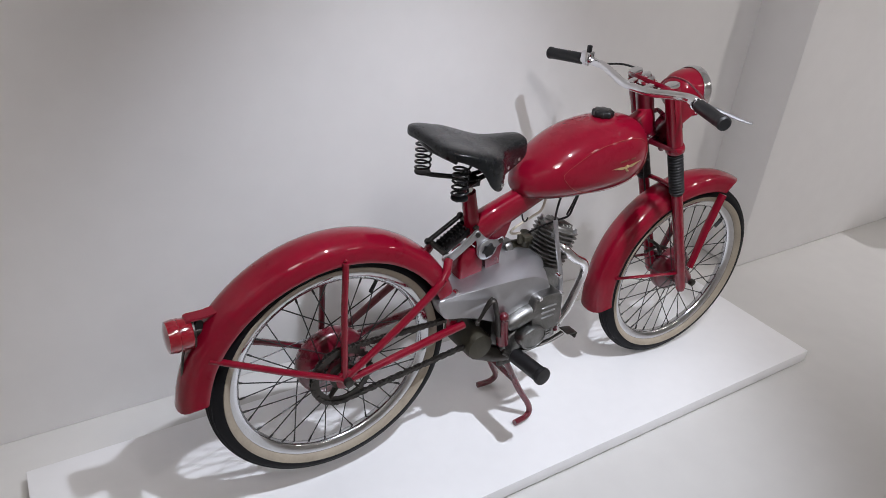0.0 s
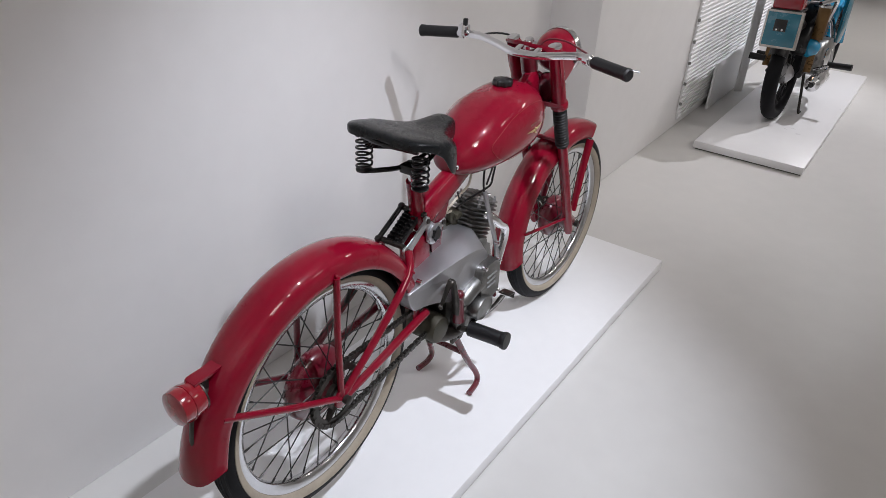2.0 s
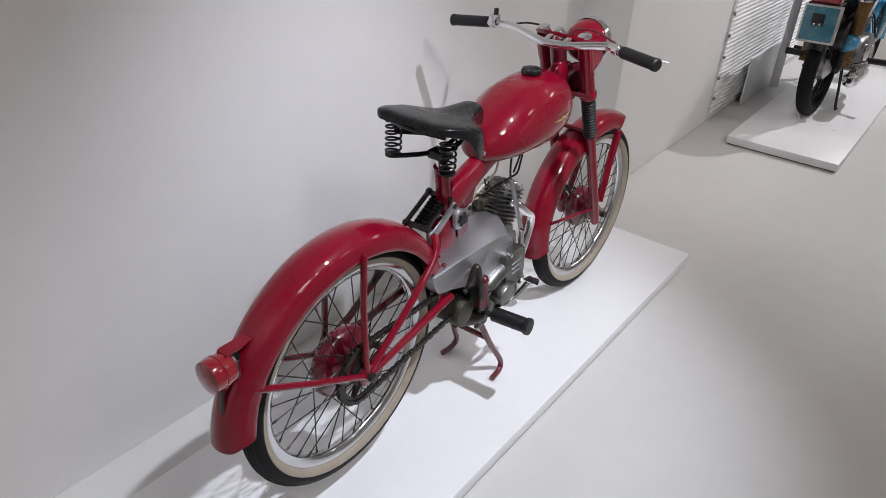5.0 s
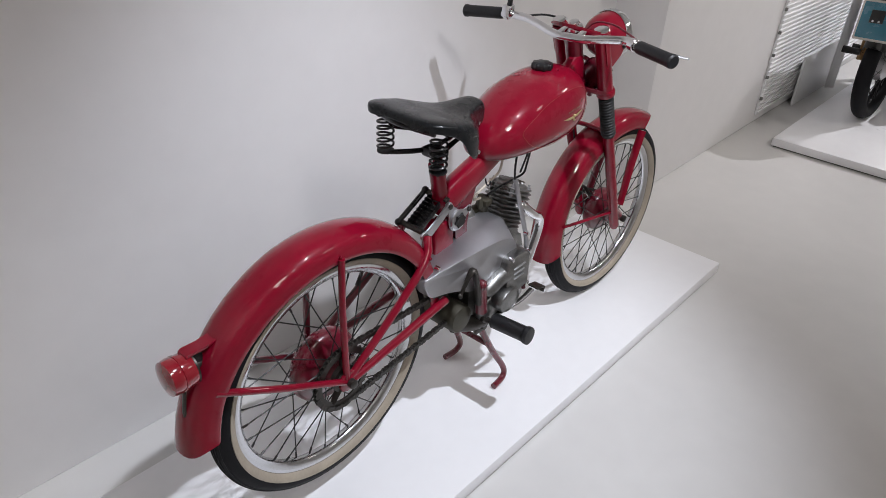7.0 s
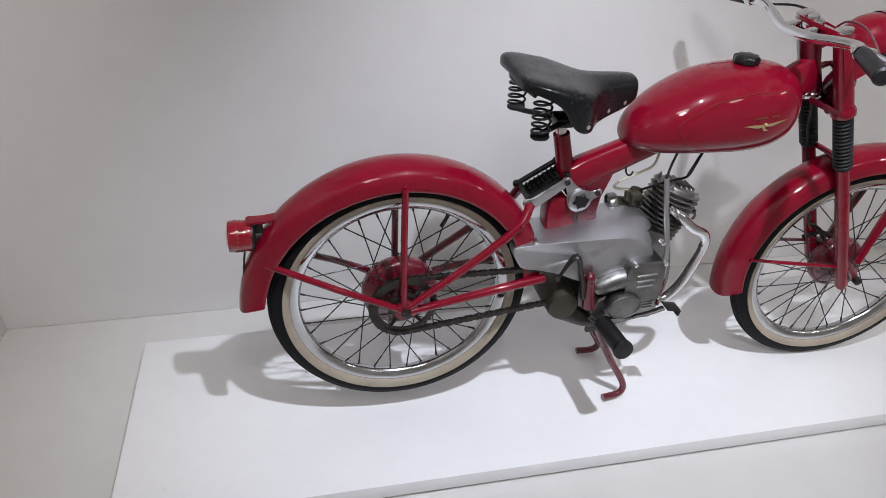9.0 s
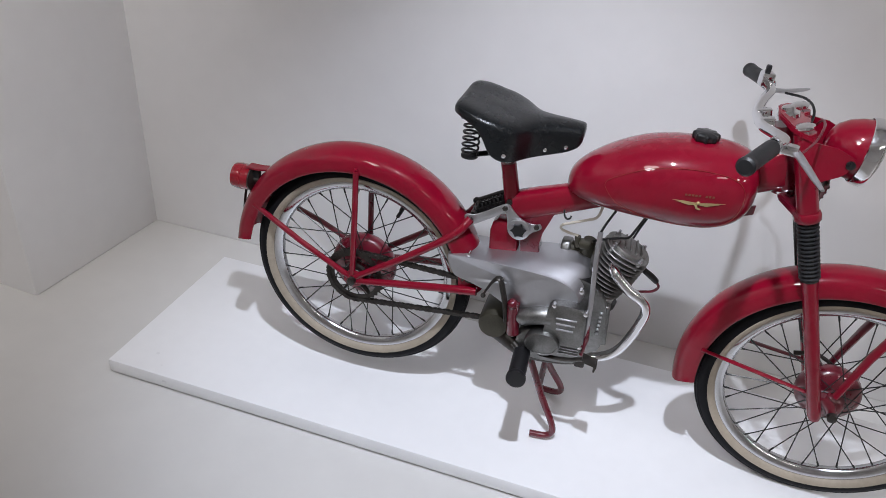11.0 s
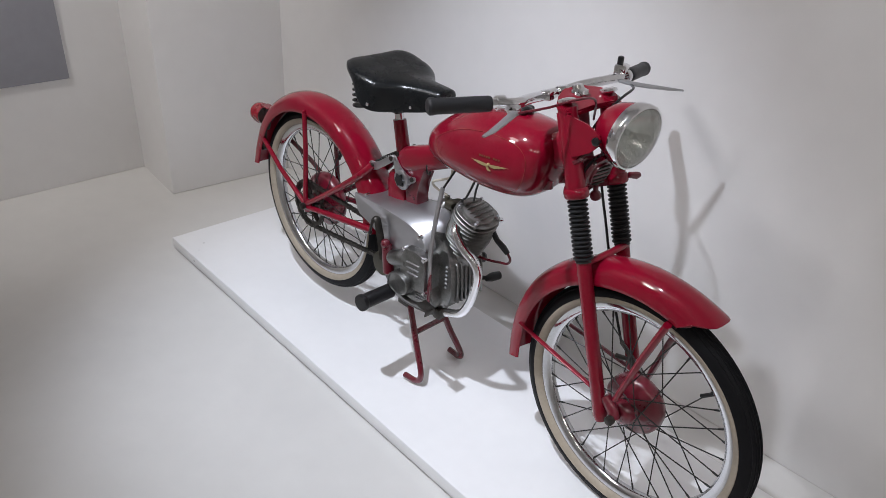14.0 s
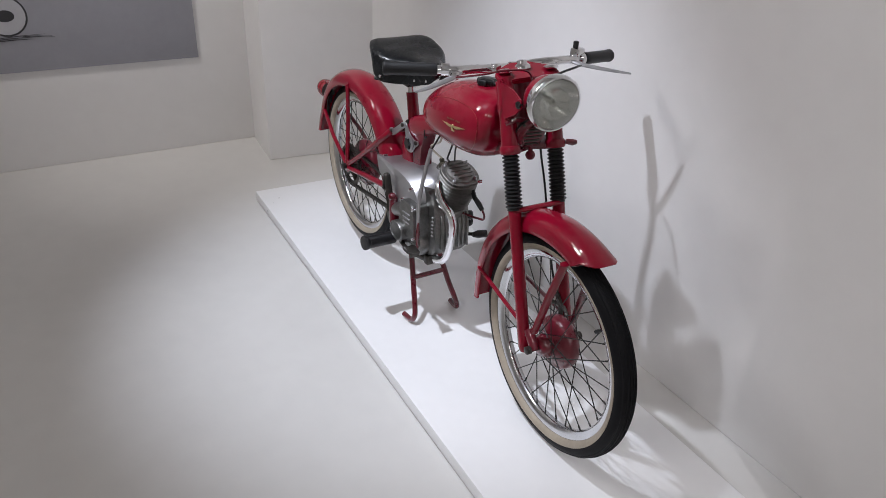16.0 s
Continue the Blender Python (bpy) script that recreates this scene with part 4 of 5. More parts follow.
for x, z in ((0.53, 0.505), (0.606, 0.5), (0.61, 0.4), (0.47, 0.445), (0.585, 0.56), (0.3, 0.56)):
    b = B()
    y = -0.078 if x < 0.5 else -0.112
    lathe(b, [(0.0055, -0.01), (0.0055, 0.004), (0.003, 0.005)], Matrix.Translation((x, y if x != 0.3 else -0.058, z)) @ rot_to((0, -1, 0)), 10)
    part("screw", b, CHROME, engine)
# finned front of the crankcase
for k in range(7):
    b = B()
    box(b, (0.016, 0.0055, 0.118), Matrix.Translation((0.657, -0.036 + 0.0155 * k, 0.425)) @ Matrix.Rotation(radians(-6), 4, "Y"), 0.002, 1)
    part("case_rib", b, CAST, engine)
b = B()
lathe(b, [(0.012, 0.0), (0.015, 0.004), (0.015, 0.016), (0.01, 0.021), (0.003, 0.022)], Matrix.Translation((0.64, 0.066, 0.462)) @ rot_to((0.5, 0.8, 0)), 16)
part("case_knob", b, BLACK, engine, "black round cap")
for k in range(6):
    b = B()
    box(b, (0.008, 0.006, 0.006), Matrix.Translation((0.642, -0.061, 0.415 + 0.0125 * k)), 0.0015, 1)
    part("louvre", b, ALU, engine)

# inclined finned cylinder
AX = Vector((0.357, 0, 0.934)).normalized()
CB = Vector((0.622, 0.012, 0.502))
cmx = Matrix.Translation(CB) @ rot_to(AX)
b = B()
lathe(b, [(0.046, -0.03), (0.049, -0.01), (0.049, 0.008), (0.044, 0.014), (0.037, 0.018), (0.037, 0.116)], cmx, 32)
cyl = part("cylinder", b, FIN, engine, "sooty finned cylinder")
for k in range(9):
    b = B()
    r = 0.053 + 0.006 * min(1, k / 4)
    h = 0.018 + 0.0116 * k
    outline = [(r * (abs(math.cos(a)) + 1e-6) ** 0.86 * math.copysign(1, math.cos(a)), r * (abs(math.sin(a)) + 1e-6) ** 0.86 * math.copysign(1, math.sin(a))) for a in [2 * math.pi * q / 40 for q in range(40)]]
    rings = []
    for f, dz in ((0.6, -0.0016), (0.97, -0.0013), (1.0, 0.0), (0.97, 0.0013), (0.6, 0.0016)):
        rings.append([b.verts.new(cmx @ Vector((x * f, y * f, h + dz))) for x, y in outline])
    bridge(b, rings)
    part("cooling_fin", b, FIN, cyl)
hx = cmx @ Matrix.Translation((0, 0, 0.117))
b = B()
lathe(b, [(0.044, -0.006), (0.046, 0.0), (0.046, 0.020), (0.043, 0.026), (0.032, 0.030), (0.010, 0.031)], hx, 36)
hd = part("cylinder_head", b, FIN, engine, "cast finned cylinder head")
for k in range(2):
    b = B()
    r, h = 0.0585 - 0.002 * k, 0.006 + 0.0116 * k
    outline = [(r * (abs(math.cos(a)) + 1e-6) ** 0.8 * math.copysign(1, math.cos(a)), r * (abs(math.sin(a)) + 1e-6) ** 0.8 * math.copysign(1, math.sin(a))) for a in [2 * math.pi * q / 40 for q in range(40)]]
    rings = []
    for f, dz in ((0.6, -0.0019), (0.97, -0.0016), (1.0, 0.0), (0.97, 0.0016), (0.6, 0.0019)):
        rings.append([b.verts.new(hx @ Vector((x * f, y * f, h + dz))) for x, y in outline])
    bridge(b, rings)
    part("head_fin", b, FIN, hd)
for k in range(5):
    b = B()
    yy = -0.03 + 0.015 * k
    half = math.sqrt(0.042**2 - yy**2)
    box(b, (1.7 * half, 0.0045, 0.012), hx @ Matrix.Translation((0, yy, 0.029)), 0.002, 1)
    part("head_rib", b, FIN, hd)
for a in (40, 130, 220, 310):
    b = B()
    q = Vector((0.05 * math.cos(radians(a)), 0.05 * math.sin(radians(a)), 0.0))
    lathe(b, [(0.0055, -0.004), (0.0055, 0.024), (0.0035, 0.025), (0.0035, 0.031)], hx @ Matrix.Translation(q), 8)
    part("head_nut", b, ALU, hd)
b = B()
tube(b, [hx @ Vector((0.035, -0.03, 0.006)), hx @ Vector((0.058, -0.042, 0.008))], [0.008, 0.007], 12)
part("head_plug", b, CHROME, hd, "bright screwed plug")
b = B()
tube(b, [hx @ Vector((0.045, 0.016, -0.004)), (0.722, 0.036, 0.563), (0.742, 0.041, 0.548), (0.757, 0.044, 0.534)], [0.007, 0.0075, 0.0085, 0.007], 10)
plug = part("spark_plug_cap", b, RUBBER, hd, "black spark plug cap")
b = B()
tube(b, [(0.755, 0.044, 0.536), (0.765, 0.047, 0.518), (0.753, 0.052, 0.499), (0.73, 0.05, 0.493), (0.70, 0.045, 0.487), (0.655, 0.04, 0.482)], 0.0036, 7, 6)
part("ignition_lead", b, RED_DARK, plug, "dark red ignition lead")
# carburettor
b = B()
km = Matrix.Translation((0.574, 0.040, 0.582)) @ rot_to((-1, 0.14, -0.13))
lathe(b, [(0.012, -0.03), (0.014, 0.0), (0.016, 0.02), (0.02, 0.034), (0.024, 0.04)], km, 20)
tube(b, [(0.575, 0.036, 0.55), (0.575, 0.036, 0.575), (0.578, 0.032, 0.62)], [0.014, 0.019, 0.0155], 16)
box(b, (0.028, 0.03, 0.018), Matrix.Translation((0.568, 0.018, 0.612)), 0.005)
tube(b, [(0.552, 0.022, 0.60), (0.548, 0.020, 0.628)], 0.008, 10)
carb = part("carburettor", b, OLIVE, engine, "dark carburettor")
b = B()
lathe(b, [(0.018, 0.034), (0.026, 0.037), (0.0285, 0.041), (0.0285, 0.056), (0.0275, 0.0585), (0.0255, 0.0585), (0.0245, 0.055), (0.0245, 0.050), (0.006, 0.049)], km, 32)
intake = part("air_intake", b, CAST, carb, "grey metal air intake ring")
b = B()
lathe(b, [(0.003, 0.0512), (0.0235, 0.0512), (0.0235, 0.0530), (0.016, 0.0545), (0.003, 0.0550)], km, 28)
part("intake_gauze", b, BLACK, intake, "black intake gauze")

# exhaust pipe
bar("exhaust_pipe", [(0.645, -0.03, 0.60), (0.655, -0.052, 0.588), (0.69, -0.058, 0.557), (0.728, -0.054, 0.532), (0.741, -0.05, 0.50), (0.733, -0.046, 0.45), (0.712, -0.042, 0.385), (0.685, -0.04, 0.345), (0.645, -0.042, 0.325), (0.60, -0.05, 0.319)], [0.0135, 0.0125, 0.0125, 0.0125, 0.0125, 0.0125, 0.0125, 0.0125, 0.0125, 0.012], CHROME, engine, "chromed curved exhaust pipe", 5, 16)
b = B()
tube(b, [(0.628, -0.048, 0.322), (0.56, -0.058, 0.312), (0.47, -0.06, 0.315), (0.40, -0.03, 0.335)], [0.016, 0.018, 0.022, 0.03], 14, 4)
box(b, (0.026, 0.036, 0.034), Matrix.Translation((0.618, -0.05, 0.318)), 0.005)
part("silencer_pipe", b, STEEL, engine, "black exhaust joint under the engine")
b = B()
lathe(b, [(0.02, -0.062), (0.036, -0.06), (0.0395, -0.05), (0.0395, 0.05), (0.036, 0.06), (0.02, 0.062)], Matrix.Translation((0.385, -0.012, 0.372)) @ YAX, 28)
part("silencer_box", b, OLIVE, engine, "oily dark silencer")
# crank, foot levers
bar("gear_rod", [(0.598, -0.05, 0.69), (0.602, -0.07, 0.62), (0.612, -0.095, 0.52), (0.618, -0.098, 0.40)], 0.0062, ALU, engine, "bright vertical tube beside the cylinder", 4, 10)
b = B()
tube(b, [(0.618, -0.098, 0.46), (0.62, -0.1, 0.42), (0.617, -0.1, 0.375)], [0.004, 0.0065, 0.004], 8, 3)
ball(b, (0.617, -0.1, 0.372), 0.006)
part("rod_fork", b, RED_DARK, engine, "dark red rod end")
b = B()
tube(b, [(0.352, -0.086, 0.468), (0.36, -0.09, 0.49), (0.37, -0.092, 0.513), (0.381, -0.094, 0.53), (0.392, -0.094, 0.53), (0.4, -0.094, 0.505), (0.412, -0.094, 0.46), (0.42, -0.092, 0.415)], [0.0045, 0.0055, 0.007, 0.009, 0.011, 0.0115, 0.0125, 0.013], 10, 4, 0.5)
part("kick_lever", b, STEEL, engine, "dark bent kick lever")
b = B()
ball(b, (0.353, -0.087, 0.469), 0.0065)
part("lever_end", b, STEEL, engine)
b = B()
tube(b, [(0.5, -0.085, 0.335), (0.53, -0.105, 0.345), (0.58, -0.12, 0.36), (0.622, -0.124, 0.376)], [0.0075, 0.0075, 0.008, 0.009], 10, 3, 0.5)
pedal = part("brake_pedal", b, STEEL, bike, "dark steel brake pedal")
b = B()
box(b, (0.034, 0.034, 0.004), Matrix.Translation((0.637, -0.128, 0.381)) @ Matrix.Rotation(radians(12), 4, "Y"), 0.001)
box(b, (0.004, 0.034, 0.018), Matrix.Translation((0.654, -0.128, 0.3695)) @ Matrix.Rotation(radians(12), 4, "Y"), 0.001)
part("pedal_pad", b, STEEL, pedal, "folded dark pedal plate")
b = B()
tube(b, [(0.43, -0.088, 0.468), (0.433, -0.09, 0.44), (0.437, -0.09, 0.41), (0.441, -0.09, 0.38)], [0.0165, 0.0155, 0.0155, 0.0165], 14, 3)
ball(b, (0.43, -0.094, 0.468), 0.0145)
ball(b, (0.441, -0.094, 0.385), 0.013)
part("brake_pivot", b, RED_DARK, engine, "dark red brake pivot lever")
b = B()
tube(b, [(0.47, -0.08, 0.335), (0.47, -0.11, 0.338)], 0.008, 10)
tube(b, [(0.447, -0.09, 0.35), (0.462, -0.098, 0.34)], 0.008, 10)
part("peg_spindle", b, STEEL, bike, "dark footrest spindle")
for y0, y1, x, z in ((-0.108, -0.222, 0.474, 0.341), (0.10, 0.19, 0.474, 0.341)):
    b = B()
    ln = abs(y1 - y0)
    prof = [(0.019, 0)]
    for k in range(14):
        h = 0.004 + (ln - 0.018) * k / 14
        prof += [(0.0215, h), (0.0205, h + (ln - 0.018) / 28)]
    prof += [(0.0235, ln - 0.012), (0.0245, ln - 0.006), (0.0235, ln), (0.008, ln + 0.001)]
    lathe(b, prof, Matrix.Translation((x, y0, z)) @ rot_to((0.04, -1 if y1 < 0 else 1, 0.05)), 22)
    part("foot_peg", b, RUBBER, bike, "black ribbed rubber footrest")
b = B()
tube(b, [(0.53, 0.06, 0.36), (0.57, 0.085, 0.36), (0.64, 0.085, 0.388), (0.66, 0.09, 0.394)], [0.007, 0.007, 0.006, 0.006], 10, 4)
part("gear_pedal", b, STEEL, engine, "dark gear pedal")
b = B()
tube(b, [(0.66, 0.082, 0.395), (0.664, 0.1, 0.395), (0.67, 0.128, 0.394)], [0.008, 0.013, 0.012], 12)
part("pedal_rubber", b, RUBBER, engine, "black pedal rubber")

# cables and hoses
bar("frame_hook", [(0.506, -0.022, 0.714), (0.509, -0.024, 0.70), (0.515, -0.025, 0.693), (0.522, -0.025, 0.695), (0.524, -0.025, 0.702)], 0.0022, BLACK, frame_beam, "small black wire hook", 4, 7)
bar("fuel_hose", [(0.592, -0.01, 0.745), (0.584, -0.008, 0.705), (0.559, -0.004, 0.688), (0.53, 0.0, 0.673), (0.507, 0.004, 0.659), (0.506, 0.010, 0.645), (0.524, 0.018, 0.634), (0.548, 0.02, 0.630)], 0.0033, CREAM, engine, "cream fuel hose loop", 6, 7)
bar("throttle_cable", [(0.624, -0.03, 0.748), (0.612, -0.036, 0.722), (0.604, -0.042, 0.704), (0.598, -0.048, 0.688)], 0.003, BLACK, engine, "black cable", 4, 7)
bar("clutch_cable", [(0.69, -0.028, 0.745), (0.674, -0.03, 0.705), (0.662, -0.03, 0.68), (0.64, -0.014, 0.664), (0.612, 0.012, 0.64), (0.585, 0.03, 0.618)], 0.003, BLACK, engine, "black cable", 5, 7)
bar("decompressor_cable", [(0.697, -0.02, 0.745), (0.684, -0.018, 0.71), (0.674, -0.012, 0.672)], 0.0028, BLACK, engine, "black cable", 4, 7)

# chain and sprockets
SP, DR = Vector((0.0, -0.05, 0.412)), Vector((0.455, -0.05, 0.43))
b = B()
teeth = 34
outl = [((0.079 if k % 2 else 0.0735) * math.cos(math.pi * k / teeth) + SP.x, (0.079 if k % 2 else 0.0735) * math.sin(math.pi * k / teeth) + SP.z) for k in range(2 * teeth)]
rings = []
for y, f in ((-0.0018, 1.0), (0.0018, 1.0), (0.0018, 0.8), (-0.0018, 0.8)):
    rings.append([b.verts.new((SP.x + (x - SP.x) * (f if f == 1.0 else f * 0.076 / math.hypot(x - SP.x, z - SP.z)), SP.y + y, SP.z + (z - SP.z) * (f if f == 1.0 else f * 0.076 / math.hypot(x - SP.x, z - SP.z)))) for x, z in outl])
bridge(b, rings, loop=True)
for k in range(5):
    a = 2 * math.pi * (k + 0.3) / 5
    d = Vector((math.cos(a), 0, math.sin(a)))
    tube(b, [SP + d * 0.025, SP + d * 0.064], [0.011, 0.007], 8, 1, 0.4)
lathe(b, [(0.02, -0.006), (0.034, -0.006), (0.034, 0.006), (0.02, 0.006)], Matrix.Translation(SP) @ YAX, 24)
chain = part("rear_sprocket", b, STEEL, bike, "oily toothed rear sprocket")
b = B()
lathe(b, [(0.008, -0.062), (0.022, -0.06), (0.024, -0.052), (0.024, -0.03)], Matrix.Translation(REAR) @ YAX @ Matrix.Diagonal((1, 1, -1, 1)), 20)
part("hub_end", b, CAST, chain)
b = B()
r0, r1 = 0.0765, 0.044
path = [SP + Vector((r0 * math.cos(a), 0, r0 * math.sin(a))) for a in np.radians(np.linspace(92, 268, 18))]
path += [DR + Vector((r1 * math.cos(a), 0, r1 * math.sin(a))) for a in np.radians(np.linspace(-88, 88, 10))]
pts, closed = [], path + [path[0]]
step, carry = 0.0127, 0.0
for p0, p1 in zip(closed, closed[1:]):
    ln = (p1 - p0).length
    while carry < ln:
        pts.append((p0.lerp(p1, carry / ln), (p1 - p0).normalized()))
        carry += step
    carry -= ln
for k, (q, d) in enumerate(pts):
    mm = Matrix.Translation(q) @ d.to_track_quat("X", "Z").to_matrix().to_4x4()
    w = 0.0052 if k % 2 else 0.0036
    for s2 in (-1, 1):
        box(b, (0.0135, 0.0012, 0.0058), mm @ Matrix.Translation((0, w * s2, 0)))
        lathe(b, [(0.0005, -0.0007), (0.0062, -0.0007), (0.0062, 0.0007), (0.0005, 0.0007)], mm @ Matrix.Translation((-0.0042, w * s2, 0)) @ YAX, 8)
        lathe(b, [(0.0005, -0.0007), (0.0062, -0.0007), (0.0062, 0.0007), (0.0005, 0.0007)], mm @ Matrix.Translation((0.0042, w * s2, 0)) @ YAX, 8)
    lathe(b, [(0.0042, -0.0045), (0.0042, 0.0045)], mm @ YAX, 6)
part("drive_chain", b, STEEL, chain, "oily roller chain")

# centre stand
b = B()
for side in (-1, 1):
    tube(b, [(0.487, 0.05 * side, 0.295), (0.51, 0.056 * side, 0.245), (0.548, 0.068 * side, 0.165), (0.582, 0.08 * side, 0.105), (0.588, 0.086 * side, 0.078), (0.572, 0.09 * side, 0.0635), (0.53, 0.094 * side, 0.062)], [0.0095, 0.0095, 0.0095, 0.009, 0.009, 0.009, 0.009], 12, 4)
tube(b, [(0.53, -0.062, 0.2), (0.53, 0.062, 0.2)], 0.0085, 12)
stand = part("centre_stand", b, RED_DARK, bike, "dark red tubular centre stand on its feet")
b = B()
tube(b, [(0.487, -0.075, 0.295), (0.487, 0.075, 0.295)], 0.011, 12)
box(b, (0.04, 0.012, 0.03), Matrix.Translation((0.478, -0.062, 0.29)), 0.004)
part("stand_pivot", b, STEEL, stand)


# ---- the second motorcycle ----
second = thing("motorcycle", (4.3, -0.29, P), "blue vintage motorcycle with a teal tail panel on a white platform", "motorcycle")
M2 = Matrix.Translation((3.93, -0.262, P)) @ Matrix.Scale(1.06, 4) @ Matrix.Rotation(radians(-4), 4, "Z") @ Matrix.Rotation(radians(-2), 4, "X")


def part2(name, bm, material, parent, label="", sharp=38):
    """A part given in the second machine's own metres: x forward from its rear contact."""
    bmesh.ops.transform(bm, matrix=M2, verts=bm.verts)
    return part(name, bm, material, parent, label, sharp)


def small_wheel(name, x, label):
    m = Matrix.Translation((x, 0, 0.272)) @ YAX
    b = B()
    ring_lathe(b, [(0.212, -0.02), (0.217, -0.018), (0.21, -0.008), (0.208, 0.0), (0.21, 0.008), (0.217, 0.018), (0.212, 0.02), (0.203, 0.012), (0.2, 0.0), (0.203, -0.012)], m, 64)
    rim = part2(name, b, RIM, second, label)
    b = B()
    ring_lathe(b, [(0.236 + 0.036 * math.cos(a), 0.04 * math.sin(a)) for a in np.linspace(0, 2 * math.pi, 20, endpoint=False)], m, 72)
    part2("tyre", b, TYRE, rim, "black tyre")
    b = B()
    lathe(b, [(0.012, -0.06), (0.03, -0.05), (0.055, -0.03), (0.06, 0.0), (0.055, 0.03), (0.03, 0.05), (0.012, 0.06)], m, 32)
    part2("hub", b, ALU, rim, "bright wheel hub")
    for k in range(28):
        b = B()
        a, s2 = 2 * math.pi * k / 28, 1 if k % 2 else -1
        da = 0.5 * (1 if k % 4 < 2 else -1)
        tube(b, [m @ Vector((0.05 * math.cos(a + da), 0.05 * math.sin(a + da), 0.028 * s2)), m @ Vector((0.204 * math.cos(a), 0.204 * math.sin(a), 0.003 * s2))], 0.0016, 5)
        part2("spoke", b, SPOKE, rim)
    return rim


small_wheel("rear_wheel", 0, "rear wheel with a black tyre")
small_wheel("front_wheel", 1.17, "front wheel with a black tyre")
# rear guard and tail panel
b = B()
rings = []
for a in np.radians(np.linspace(25, 150, 26)):
    r = 0.3
    rings.append([b.verts.new((r * math.cos(a) + h * math.cos(a), y, 0.272 + (r + h) * math.sin(a))) for y, h in ((-0.05, -0.04), (-0.048, -0.015), (-0.03, 0.004), (0, 0.01), (0.03, 0.004), (0.048, -0.015), (0.05, -0.04), (0.046, -0.04), (0.044, -0.017), (0.028, 0.001), (0, 0.007), (-0.028, 0.001), (-0.044, -0.017), (-0.046, -0.04))])
bridge(b, rings)
b.faces.new(rings[0])
b.faces.new(rings[-1][::-1])
part2("rear_mudguard", b, BLACK, second, "dark rear mudguard", 50)
tp = Matrix.Translation((-0.298, -0.002, 0.565)) @ Matrix.Rotation(radians(8), 4, "Y")
b = B()
box(b, (0.035, 0.188, 0.195), tp, 0.006)
panel = part2("tail_panel", b, BRASS, second, "teal tail panel with a pale metal border")
b = B()
box(b, (0.01, 0.166, 0.172), tp @ Matrix.Translation((-0.016, 0, 0)), 0.002)
part2("panel_face", b, TEAL, panel, "teal panel face")
b = B()
box(b, (0.006, 0.064, 0.062), tp @ Matrix.Translation((-0.0205, 0.008, 0.02)), 0.002)
part2("badge_plate", b, BLACK, panel, "small dark square plate")
for y in (-0.006, 0.022):
    b = B()
    ball(b, tp @ Vector((-0.0235, y, -0.002)), 0.007, 10)
    part2("badge_stud", b, CHROME, panel)
b = B()
box(b, (0.12, 0.15, 0.07), Matrix.Translation((-0.235, 0, 0.7)), 0.014, 3)
tl = part2("tail_lamp", b, LENS_RED, second, "dark red tail lamp above the panel")
b = B()
box(b, (0.128, 0.158, 0.012), Matrix.Translation((-0.235, 0, 0.664)), 0.003)
part2("lamp_base", b, BLACK, tl)
# seat
b = B()
slab(b, curve2([(-0.16, 0.735), (-0.14, 0.79), (0.05, 0.8), (0.3, 0.775), (0.46, 0.79), (0.5, 0.75), (0.44, 0.7), (0.2, 0.695), (-0.1, 0.7)], 4), -0.11, 0.11, 0.025, 3)
part2("seat", b, LEATHER, second, "long black seat")
b = B()
tube(b, [(-0.12, -0.125, 0.69), (0.0, -0.16, 0.70), (0.1, -0.165, 0.69), (0.16, -0.15, 0.64), (0.17, -0.13, 0.56)], 0.012, 12, 5)
part2("grab_rail", b, CHROME, second, "chromed curved rail")
# shocks
for side in (-1, 1):
    b = B()
    tube(b, [(0.1, 0.115 * side, 0.64), (0.075, 0.115 * side, 0.47)], 0.034, 20)
    sh = part2("shock_absorber", b, AMBER, second, "bronze-coloured shock absorber cover")
    b = B()
    tube(b, [(0.075, 0.115 * side, 0.47), (0.04, 0.115 * side, 0.29)], 0.021, 16)
    part2("damper_leg", b, AMBER, sh)
    b = B()
    lathe(b, [(0.018, 0), (0.034, 0.004), (0.034, 0.014), (0.018, 0.018)], Matrix.Translation((0.1, 0.115 * side, 0.64)), 20)
    part2("shock_cap", b, CHROME, sh)
    b = B()
    tube(b, [(0.0, 0.085 * side, 0.272), (0.2, 0.09 * side, 0.29), (0.42, 0.09 * side, 0.31)], 0.015, 12)
    part2("swing_arm", b, BLACK, second, "dark swinging arm")
# blue side fairing beside the tyre
b = B()
lathe(b, [(0.004, 0.055), (0.03, 0.05), (0.05, 0.035), (0.058, 0.012), (0.058, -0.03), (0.04, -0.04)], Matrix.Translation((0.06, -0.1, 0.425)) @ rot_to((-0.5, -0.35, 0.6)) @ Matrix.Scale(0.85, 4), 28)
part2("side_fairing", b, BLUE, second, "bright blue rounded fairing")
b = B()
slab(b, curve2([(0.0, 0.4), (0.02, 0.52), (0.2, 0.6), (0.42, 0.62), (0.46, 0.5), (0.36, 0.38), (0.15, 0.36)], 4), -0.09, 0.09, 0.02, 3)
part2("side_panel", b, BLACK, second, "dark centre section")
# engine
b = B()
slab(b, curve2([(0.34, 0.22), (0.5, 0.2), (0.66, 0.24), (0.68, 0.36), (0.56, 0.4), (0.38, 0.38)], 4), -0.12, 0.12, 0.03, 3)
en = part2("engine", b, CAST, second, "polished engine casing")
b = B()
lathe(b, [(0.03, -0.03), (0.055, -0.02), (0.062, 0), (0.06, 0.018), (0.03, 0.03)], Matrix.Translation((0.46, -0.115, 0.3)) @ YAX, 28)
part2("engine_cover", b, CHROME, en)
